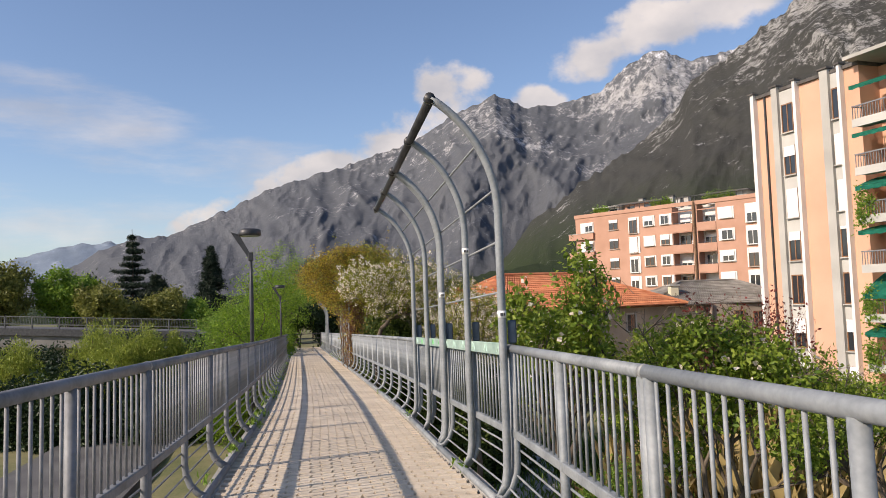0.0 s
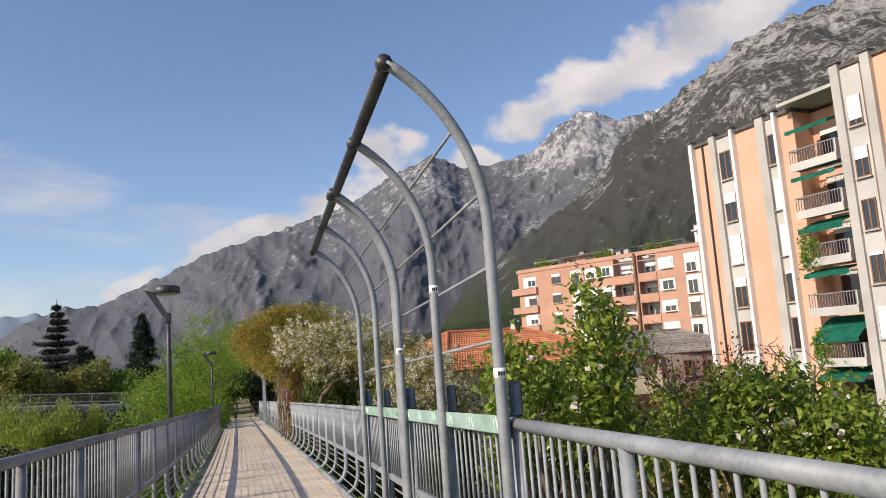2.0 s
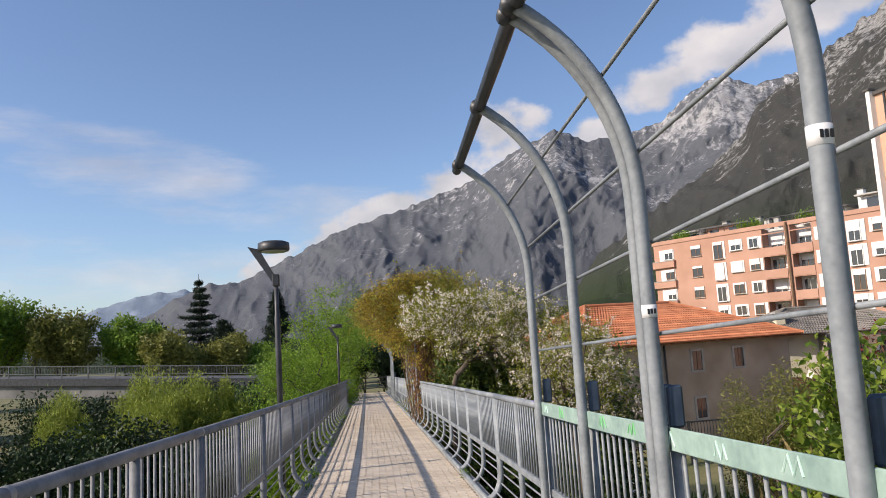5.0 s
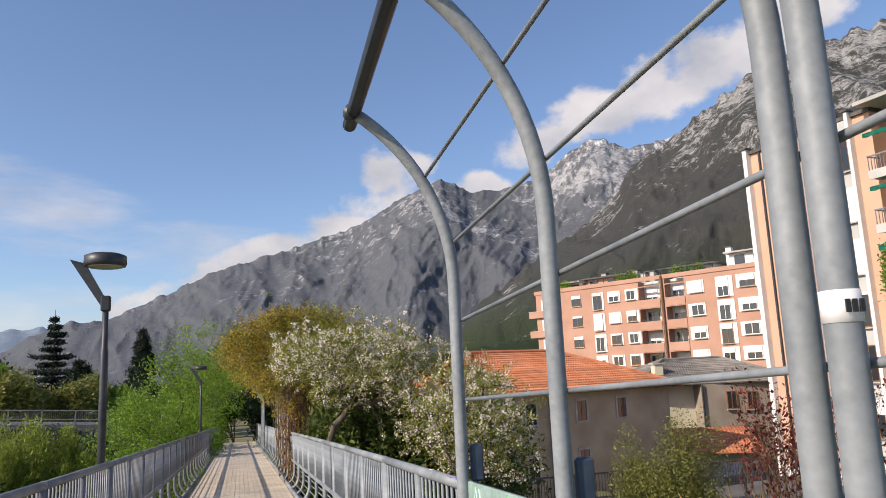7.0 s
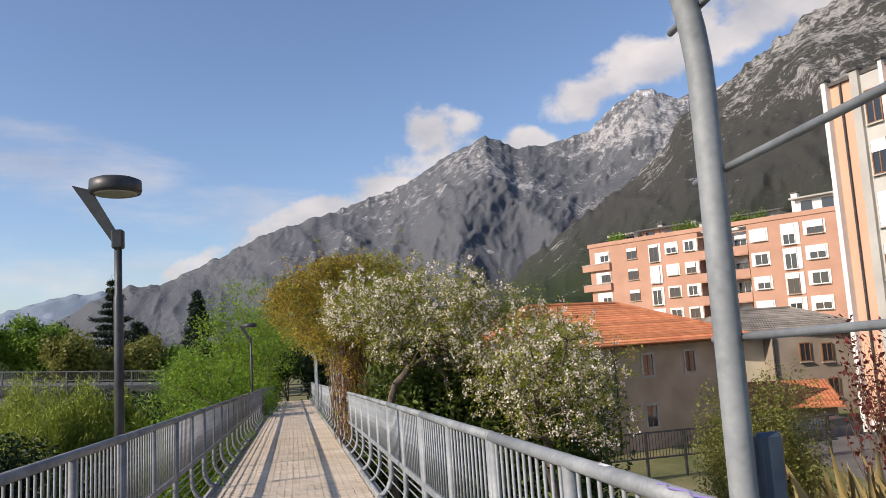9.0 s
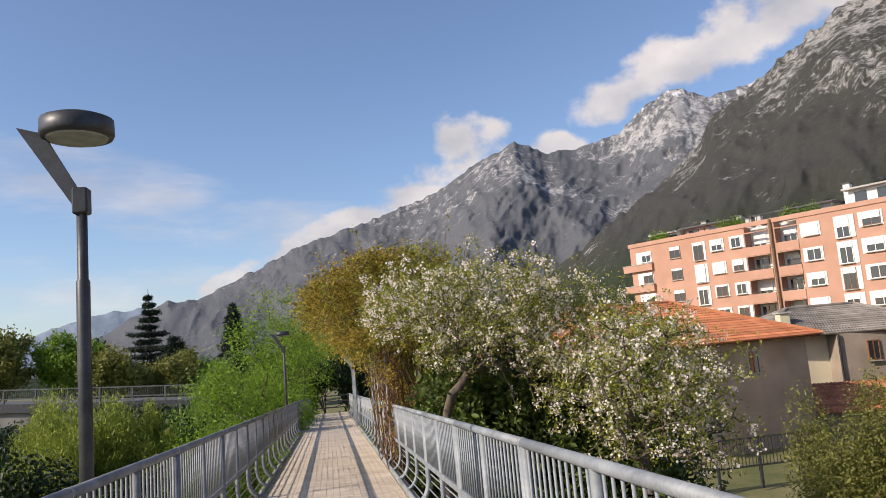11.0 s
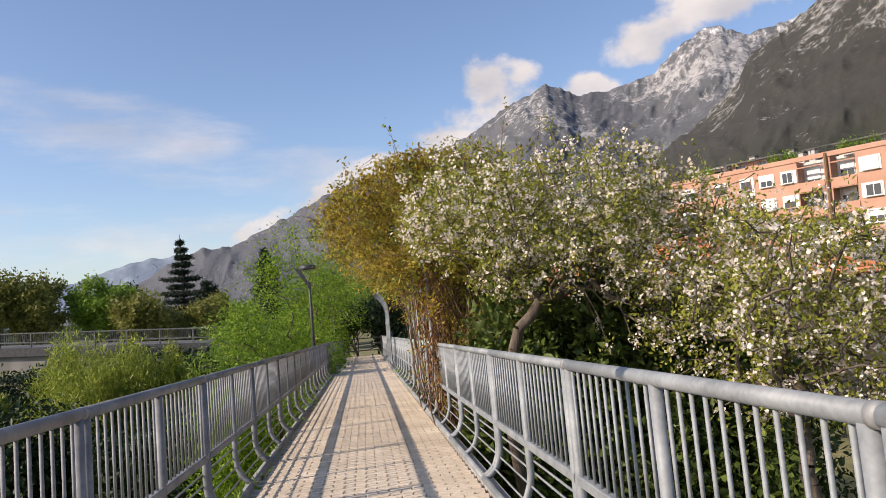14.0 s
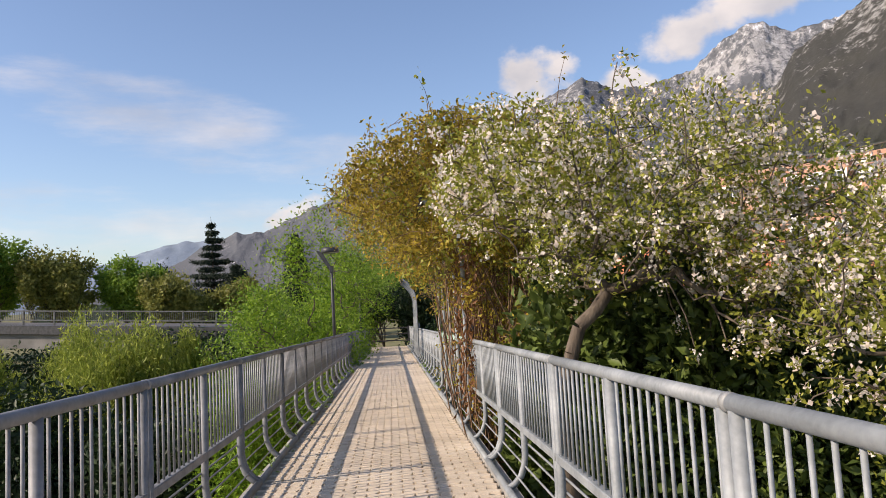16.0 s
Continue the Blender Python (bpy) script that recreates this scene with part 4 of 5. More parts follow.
def golden_vine():
    """A vine heaped over the second row of arches, hanging down on the outer side."""
    nrnd, rnd = np.random.RandomState(4), random.Random(4)
    t = thing("golden_vine", "golden-leaved climbing vine heaped over the arches", "vine", pose(0, 0, 0))
    pts, olive, strands = [], [], []
    while len(strands) < 5200:
        x, z = rnd.uniform(-1.9, 2.0), rnd.uniform(-0.2, 4.3)
        if not in_outline(x, z):
            continue
        y = 27.0 + 5.8 * rnd.random() ** 1.7 + 0.5 * noise.noise((x * 1.2, z * 1.2, 3)) + max(0.0, -x - 1.2) * 0.4
        if noise.noise((x * 1.9, y * 1.9, z * 1.9)) < -0.06:
            continue
        # the lower part is mostly bare stems
        bare = z < 2.2 and rnd.random() < 0.55
        p = Vector((rail_x(y) + x, y, deck_z(y) + z))
        d = Vector((rnd.uniform(-1, 0.8), rnd.uniform(-1, 0.8), rnd.uniform(-0.5, 0.8))).normalized()
        L = rnd.uniform(0.12, 0.4) if rnd.random() < 0.93 or z < 2.5 else rnd.uniform(0.5, 1.0)
        a, b = p + d * L * 0.5 + Vector((0, 0, 0.05)), p + d * L - Vector((0, 0, 0.12 * L))
        strands.append(([p, a, b], [0.006, 0.004, 0.002]))
        if not bare:
            (olive if rnd.random() < (0.75 if x > 0.5 else 0.25) else pts).extend([tuple(p), tuple(a), tuple(b)])
    for k in range(340):
        y = rnd.uniform(26.9, 30.5)
        x = rail_x(y) + rnd.uniform(-0.05, 1.7)
        z0, z1 = deck_z(y) + rnd.uniform(-1.2, 0.8), deck_z(y) + rnd.uniform(1.7, 3.2)
        m = Vector((x + rnd.uniform(-0.3, 0.3), y + rnd.uniform(-0.2, 0.2), (z0 + z1) / 2))
        strands.append(([Vector((x, y, z0)), m, Vector((x - rnd.uniform(-0.3, 0.5), y + 0.1, z1))], [0.014, 0.011, 0.007]))
    tubes_part("stem_tangle", strands, VINE_BARK, t, 4, "tangled brown vine stems")
    leaf_cloud("foliage", pts, 0.07, LEAF_GOLD, t, nrnd, 6, 0.045, 0.5)
    leaf_cloud("olive_foliage", olive, 0.07, LEAF_APPLE, t, nrnd, 5, 0.05, 0.5, "olive-green leaves among the gold")
    dead = [(rail_x(y) - 0.05 + rnd.gauss(0, 0.09), y, deck_z(y) + rnd.uniform(0.2, 2.5)) for y in [rnd.uniform(26.9, 27.7) for _ in range(280)]]
    leaf_cloud("dry_drape", dead, 0.10, LEAF_RUST, t, nrnd, 3, 0.06, 0.3, "rust-brown dry strands hanging on the railing", 1.6)
    green = [(rail_x(y) + rnd.uniform(0.1, 1.8), y, deck_z(y) + rnd.uniform(-0.6, 2.4)) for y in [rnd.uniform(29, 36) for _ in range(2000)]]
    leaf_cloud("green_leaves", green, 0.08, LEAF_SPRING, t, nrnd, 3, 0.12, 0.6)


LEAF_RUST = leaf_material("rusty_dry_leaf", (0.13, 0.055, 0.025), (0.30, 0.15, 0.07), 0.3)
golden_vine()

# pear trees close to the rail where the walk begins
PEARS = (("tall young pear tree with bright green leaves by the railing", 1.05, 7.6, 6.6, (0.0, 0.2, 5.8), (0.55, 0.75, 1.45), 11),
         ("spreading pear tree with glossy green leaves", 2.5, 7.9, 5.6, (0.0, 0.2, 5.0), (1.1, 1.4, 1.15), 12),
         ("spreading pear tree with glossy green leaves", 4.0, 8.6, 5.0, (0.2, 0.3, 4.5), (1.5, 1.7, 1.15), 13),
         ("young pear tree with bright green leaves by the railing", 1.35, 9.6, 5.8, (0.0, 0.2, 5.2), (0.65, 1.0, 1.2), 14),
         ("spreading pear tree with glossy green leaves", 5.8, 11.0, 4.6, (0.2, 0.3, 4.0), (1.8, 1.9, 1.1), 15))
for label, x, y, h, mid, size, seed in PEARS:
    tree("pear_tree", label, x, y, -4.8, h, (mid, size), LEAF_PEAR, 0.058, 6, 0.055, seed, "tree", 0.06, 5, BARK, (2, 4), 0.95, 0.5, clear=0.74, group="pear trees", up=0.35,
         blossom=(PETAL, 0.05, 4, 0.04, 0.04))

# red-leaved shrub by the houses
for i, (x, y, h) in enumerate(((9.4, 29.0, 7.6), (11.2, 28.6, 7.8), (12.6, 29.4, 7.4), (10.4, 30.4, 7.2))):
    tree("red_shrub", "upright shrub with dark red young leaves on bare twigs", x, y, -5.0, h, ((0, 0, h * 0.66), (1.2, 1.0, h * 0.36)), LEAF_RED, 0.15, 1, 0.06, 30 + i,
         "shrub", 0.028, 3, VINE_BARK, (2, 3), 2.6, 0.55, up=0.8, stems=3, clear=0.15, group="red shrubs")
clump("evergreen_shrub", "dense olive-green shrub before the house", 7.5, 32.0, -4.9, (1.9, 1.6, 5.2), LEAF_OLIVE, 36000, 0.10, 41, lumps=26, slim=0.4)
clump("evergreen_shrub", "low rounded green shrub in the garden", 11.4, 30.2, -5.0, (1.6, 1.3, 2.6), LEAF_SPRING, 7000, 0.09, 42, lumps=18)
clump("evergreen_shrub", "low rounded green shrub in the garden", 4.3, 21.5, -5.0, (1.4, 1.2, 2.0), LEAF_SPRING, 6000, 0.08, 43, lumps=16)
clump("evergreen_shrub", "leafy green shrub under the pear trees", 3.6, 7.4, -4.8, (2.4, 2.2, 3.2), LEAF_SPRING, 9000, 0.09, 44, lumps=18)
clump("evergreen_shrub", "leafy green shrub under the pear trees", 2.3, 12.0, -4.9, (1.6, 2.6, 2.8), LEAF_OLIVE, 8000, 0.09, 45, lumps=18)

# young green trees along the left side
for i, (x, y, top, rx) in enumerate(((-11.0, 41, 3.6, 1.6), (-13.2, 45, 2.6, 1.7), (-12.2, 49, 4.6, 1.7), (-15.4, 51, 2.0, 2.0), (-13.4, 56, 5.4, 2.0), (-17.5, 57, 1.0, 2.2), (-16.0, 63, 4.2, 2.4),
                                     (-13.6, 62, 5.4, 1.8), (-15.2, 70, 6.8, 2.8))):
    rnd = random.Random(60 + i)
    lumps = []
    for k in range(9):
        f = k / 8
        r = rx * (1.6 - 1.15 * f ** 1.4)
        a = rnd.uniform(0, 2 * math.pi)
        lumps.append((x + math.cos(a) * r * 0.55, y + math.sin(a) * r * 0.55, -3.6 + (top + 3.2) * f, r * rnd.uniform(0.5, 0.8), r * rnd.uniform(0.5, 0.8), rnd.uniform(0.55, 0.95)))
    filled_tree("young_tree", "slender young tree in fresh light green leaf", ((x, y, -5.6), (x + 0.1, y, -3.5), (x, y + 0.1, -1.6)), lumps, 1300, LEAF_BRIGHT if i % 2 == 0 else LEAF_SPRING,
                0.125, 7, 0.14, 60 + i, trunk_r=0.08, spurs=4, reach=0.22, group="young trees on the left bank", shoots=0.16, slim=0.45, ragged=0.9)
for i, (x, y, r, h) in enumerate(((-10.2, 43, 1.4, 3.6), (-11.6, 38.5, 1.5, 3.0), (-12.8, 52, 2.0, 5.0), (-10.9, 47, 1.2, 4.2))):
    clump("bamboo_clump", "bright green bamboo-like clump by the railing", x, y, -5.5, (r, r * 1.2, h + 2), LEAF_BRIGHT, 6500, 0.17, 80 + i, "bush", group="green clumps", lumps=24, slim=0.3)

# willow bushes and dark hedge on the left
for i, (x, y, rx, h) in enumerate(((-19.0, 44, 2.2, 5.9), (-21.8, 46, 2.4, 5.6), (-16.6, 45, 1.5, 4.8), (-27.0, 47, 2.0, 4.6))):
    clump("willow_bush", "pale yellow-green willow bush", x, y, -6.0, (rx, rx, h + 0.4), LEAF_BUSH, 34000, 0.24, 90 + i, group="willow bushes", lumps=34, stems=30, slim=0.16, droop=-1.3)
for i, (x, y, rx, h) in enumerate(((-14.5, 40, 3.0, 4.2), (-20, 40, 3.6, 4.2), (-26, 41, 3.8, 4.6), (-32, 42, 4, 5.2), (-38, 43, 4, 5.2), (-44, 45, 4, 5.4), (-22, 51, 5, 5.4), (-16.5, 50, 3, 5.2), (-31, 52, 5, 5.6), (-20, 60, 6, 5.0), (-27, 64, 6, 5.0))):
    clump("dark_hedge", "green hedge with shade put into its dark leaf colour", x, y, -6.0, (rx, 2.2, h), LEAF_DARK, 16000, 0.24, 100 + i, "hedge", group="dark hedges", lumps=22)

# far trees
for i, (x, y, h, r, mat) in enumerate(((-66, 108, 16.5, 5.0, LEAF_OLIVE), (-58, 112, 15, 5.0, LEAF_SPRING), (-52, 110, 11.5, 4.5, LEAF_OLIVE), (-47, 118, 11, 5, LEAF_OLIVE), (-74, 104, 19, 6, LEAF_SPRING),
                                       (-41, 120, 9, 4.5, LEAF_SPRING), (-84, 110, 15, 6, LEAF_DARK), (-96, 112, 19, 7, LEAF_OLIVE), (-36, 130, 9, 5, LEAF_SPRING), (-62, 125, 14, 5, LEAF_DARK), (-92, 128, 16, 6, LEAF_SPRING),
                                       (-30, 118, 9, 4.5, LEAF_SPRING), (-27, 140, 11, 5, LEAF_OLIVE))):
    h *= 0.9
    tree("roadside_tree", "spring tree beyond the road", x, y, -6.5, h * 1.15, ((0, 0, h * 0.68), (r * 1.1, r * 1.1, h * 0.44)), mat, 0.50, 11, 0.42, 130 + i, "tree", 0.2, 4, BARK, (3, 4), h * 0.36, 0.5, up=0.45, clear=0.2, group="roadside trees", stems=2)
for i, (x, y, h) in enumerate(((-76, 116, 17.5), (-70, 96, 15.0))):
    tree("poplar", "tall thin half-bare tree", x, y, -6.5, h, ((0, 0, h * 0.62), (1.4, 1.4, h * 0.38)), LEAF_OLIVE, 0.3, 4, 0.4, 150 + i, "tree", 0.14, 4, BARK, (3, 4), h * 0.25, 0.5, up=0.9, clear=0.2)


def conifer(label, x, y, z, height, radius, seed, flat):
    rnd, nrnd = random.Random(seed), np.random.RandomState(seed)
    t = thing("conifer", label, "conifer", pose(x, y, z))
    strands, pts = [([Vector((0, 0, 0)), Vector((0.1, 0, height * 0.5)), Vector((0, 0, height))], [0.4, 0.25, 0.04])], []
    levels = 14 if flat else 24
    for k in range(levels):
        f = k / levels
        zc = height * (0.16 + 0.82 * f)
        r = (radius * (1 - f) ** 1.15 + 0.7) * (rnd.uniform(0.75, 1.2) if flat else 1.0) if flat else radius * (1 - f) ** 0.85 + 0.25
        for b in range(8 if flat else 9):
            a = rnd.uniform(0, 2 * math.pi)
            rr = r * rnd.uniform(0.65, 1.1)
            tip = Vector((math.cos(a) * rr, math.sin(a) * rr, zc + (0.1 * rr if flat else -0.25 * rr)))
            strands.append(([Vector((0, 0, zc)), tip], [0.07, 0.02]))
            for s in range(int((18 if flat else 10) + rr * (9 if flat else 5))):
                q = rnd.uniform(0.15, 1.0)
                p = Vector((0, 0, zc)).lerp(tip, q)
                pts.append((p.x + rnd.gauss(0, 0.12 * rr), p.y + rnd.gauss(0, 0.12 * rr), p.z + rnd.gauss(0, 0.16 if flat else 0.12) - 0.05 * rr * q))
    tubes_part("trunk", strands, BARK, t, 5)
    leaf_cloud("needles", pts, 0.45 if flat else 0.55, LEAF_CEDAR, t, nrnd, 6, 0.14 if flat else 0.18, 0.4, "dark blue-green needles")


conifer("old cedar with flat dark tiers", -70.9, 163.7, -7, 25.8, 8.0, 7, True)
conifer("dark cedar in the same grove", -64.5, 160.5, -7, 16.0, 10.0, 9, True)
conifer("dark pointed spruce beyond the road", -63.2, 193.2, -7, 24.4, 6.0, 8, False)


# ---- buildings ----
def facade(x0, y0, x1, y1, z=0.0):
    """A frame whose x runs along a wall, y into the building and z up; the wall faces the viewer."""
    return pose(x0, y0, z, 0, 0, math.degrees(math.atan2(y1 - y0, x1 - x0)))


def window(parent, u, v, w, h, frame_mat, shutter=0.0, depth=0.0, split=True):
    """A window on the wall: frame, panes, sill and a roller shutter drawn down by a share of its height."""
    bm = bmesh.new()
    t = 0.07
    for a in ((u, u + t, v, v + h), (u + w - t, u + w, v, v + h), (u + t, u + w - t, v, v + t), (u + t, u + w - t, v + h - t, v + h)):
        box(bm, a[0], a[1], depth - 0.06, depth + 0.05, a[2], a[3])
    if split:
        box(bm, u + w / 2 - 0.035, u + w / 2 + 0.035, depth - 0.055, depth + 0.04, v + t, v + h - t)
    win = part("window", bm, frame_mat, parent)
    part("pane", boxed(u + t, u + w - t, depth - 0.03, depth - 0.015, v + t, v + h - t), GLASS, win)
    if shutter > 0:
        part("roller_shutter", boxed(u + 0.03, u + w - 0.03, depth - 0.075, depth - 0.062, v + h * (1 - shutter), v + h - 0.005), SHUTTER, win)
    part("sill", boxed(u - 0.06, u + w + 0.06, depth - 0.16, depth - 0.005, v - 0.07, v - 0.003), GREY_RENDER, win)
    return win


def balcony(parent, u0, u1, v, out, slab_mat, rail_mat, solid_end=True):
    b = part("balcony", boxed(u0, u1, -out, 0.0, v - 0.18, v), slab_mat, parent)
    part("front_beam", boxed(u0, u1, -out - 0.06, -out, v - 0.24, v + 0.22), slab_mat, b)
    if solid_end:
        part("end_panel", boxed(u1 - 0.1, u1, -out, 0, v + 0.002, v + 0.98), GREY_RENDER, b, "grey concrete end panel")
    bm = bmesh.new()
    box(bm, u0, u1 - 0.1, -out - 0.03, -out + 0.02, v + 0.92, v + 0.99)
    box(bm, u0, u0 + 0.05, -out, 0, v + 0.92, v + 0.99)
    n = int((u1 - u0) / 0.16)
    for k in range(n):
        x = u0 + 0.04 + k * (u1 - u0 - 0.16) / max(1, n - 1)
        box(bm, x - 0.018, x + 0.018, -out - 0.015, -out + 0.015, v + 0.2, v + 0.93)
    part("balustrade", bm, rail_mat, b, "thin white bar balustrade")
    return b


def peach_block():
    base = -5.2
    top = 14.5
    m = facade(20.7, 51.3, 23.3, 44.5, 0)
    ob = thing("apartment_block", "peach apartment block with grey piers and green awnings", "apartment block", m)
    part("wall", boxed(0, 8.2, 0.05, 12, base, top - 0.25), PEACH, ob)
    part("back_wall", boxed(8.2, 11.9, 1.6, 12, base, top - 0.25), PEACH, ob, "shaded wall behind the balconies")
    part("side_wall", boxed(11.9, 24, -1.0, 12, base, top + 0.6), PEACH, ob)
    part("roof_edge", boxed(-0.15, 8.3, -0.12, 12.1, top - 0.25, top - 0.05), DARK_ROOF, ob, "thin dark roof edge")
    part("balcony_roof", boxed(8.0, 11.6, -0.9, 12.1, top - 0.05, top + 0.15), GREY_RENDER, ob, "pale overhanging roof slab")
    part("roof_edge", boxed(11.8, 24, -1.15, 12.1, top + 0.6, top + 0.8), DARK_ROOF, ob)
    # piers, white strips, windows
    for u0, u1 in ((-0.02, 0.28), (1.85, 2.35), (3.62, 3.85), (5.75, 6.35), (7.0, 7.2)):
        pier = part("pier", boxed(u0, u1, -0.32, 0.048, base, top + 0.05, bevel=0.01), WHITE_RENDER if u1 - u0 < 0.32 else GREY_RENDER, ob)
        part("pier_cap", boxed(u0 - 0.08, u1 + 0.08, -0.42, 0.1, top + 0.052, top + 0.16), DARK_ROOF, pier)
    for u0 in (11.9, 13.7, 15.4):
        pier = part("pier", boxed(u0, u0 + 0.5, -1.3, -1.002, base, top + 0.9, bevel=0.01), GREY_RENDER, ob)
        part("pier_cap", boxed(u0 - 0.08, u0 + 0.58, -1.4, -0.98, top + 0.902, top + 1.0), DARK_ROOF, pier)
    part("strip", boxed(2.35, 3.62, -0.10, 0.047, base, top - 0.3), STRIP, ob, "pale strip between the piers")
    part("strip", boxed(6.35, 7.0, -0.10, 0.047, base, top - 0.3), STRIP, ob)
    part("strip", boxed(12.4, 13.5, -1.12, -1.003, base, top + 0.5), STRIP, ob)
    part("drainpipe", tubed([(0.98, -0.02, base), (0.98, -0.02, top - 0.2)], 0.07, 10), DARK_STEEL, ob, "dark drainpipe")
    shut_a, shut_b = (0.0, 0.35, 1.0, 0.3, 0.0, 0.5, 0.2), (0, 1.0, 1.0, 0.1, 0.0, 0.4, 0.8)
    for k in range(7):
        v = top - 3.05 - 2.74 * k
        window(ob, 2.5, v, 0.95, 1.85, WOOD, shut_a[k], -0.105)
        window(ob, 6.42, v, 0.5, 1.85, WOOD, shut_b[k], -0.105, False)
        window(ob, 12.55, v + 0.4, 0.8, 1.6, WOOD, shut_b[6 - k], -1.125)
        fl = v - 0.75
        balcony(ob, 8.4, 11.4, fl, 0.9, STRIP, STEEL_DARKENED)
        win = window(ob, 8.7, fl + 0.05, 2.4, 2.2, WOOD, 0.12 + 0.08 * (k % 3), 1.55)
        if k in (0, 1, 2, 3, 4, 5):
            drop = (0.35, 0.35, 0.6, 0.35, 1.15, 0.5)[k]
            bm = bmesh.new()
            n = 10
            z1, out = fl + 2.45, 1.15
            rows = [[bm.verts.new((8.5 + 2.8 * i / n, 0.6 - (0.6 + out) * j / 3, z1 - drop * (j / 3) ** 1.2)) for i in range(n + 1)] for j in range(4)]
            rows.append([bm.verts.new((8.5 + 2.8 * i / n, -out - 0.01, z1 - drop - 0.22 - 0.04 * (i % 2))) for i in range(n + 1)])
            for r0, r1 in zip(rows, rows[1:]):
                for i in range(n):
                    bm.faces.new((r0[i], r0[i + 1], r1[i + 1], r1[i]))
            bmesh.ops.solidify(bm, geom=bm.faces[:], thickness=0.02)
            part("awning", bm, AWNING, ob, "green cloth awning with a scalloped edge")
    nr = np.random.RandomState(77)
    for k in (2, 4, 5):
        fl = top - 3.05 - 2.74 * k - 0.75
        pts = [(8.5 + abs(nr.normal(0, 0.5)), -1.0 + nr.normal(0, 0.12), fl + 0.6 + nr.normal(0, 0.55)) for _ in range(260)]
        pl = thing("balcony_plant", "leafy green plant hanging over a balcony", "plant", m.copy(), "balcony plants")
        leaf_cloud("leaves", pts, 0.16, LEAF_SPRING, pl, nr, 3, 0.1, 0.6)
        part("pot", boxed(8.5, 9.3, -0.86, -0.6, fl + 0.002, fl + 0.3, bevel=0.02), ROOF_TILE, pl)


peach_block()


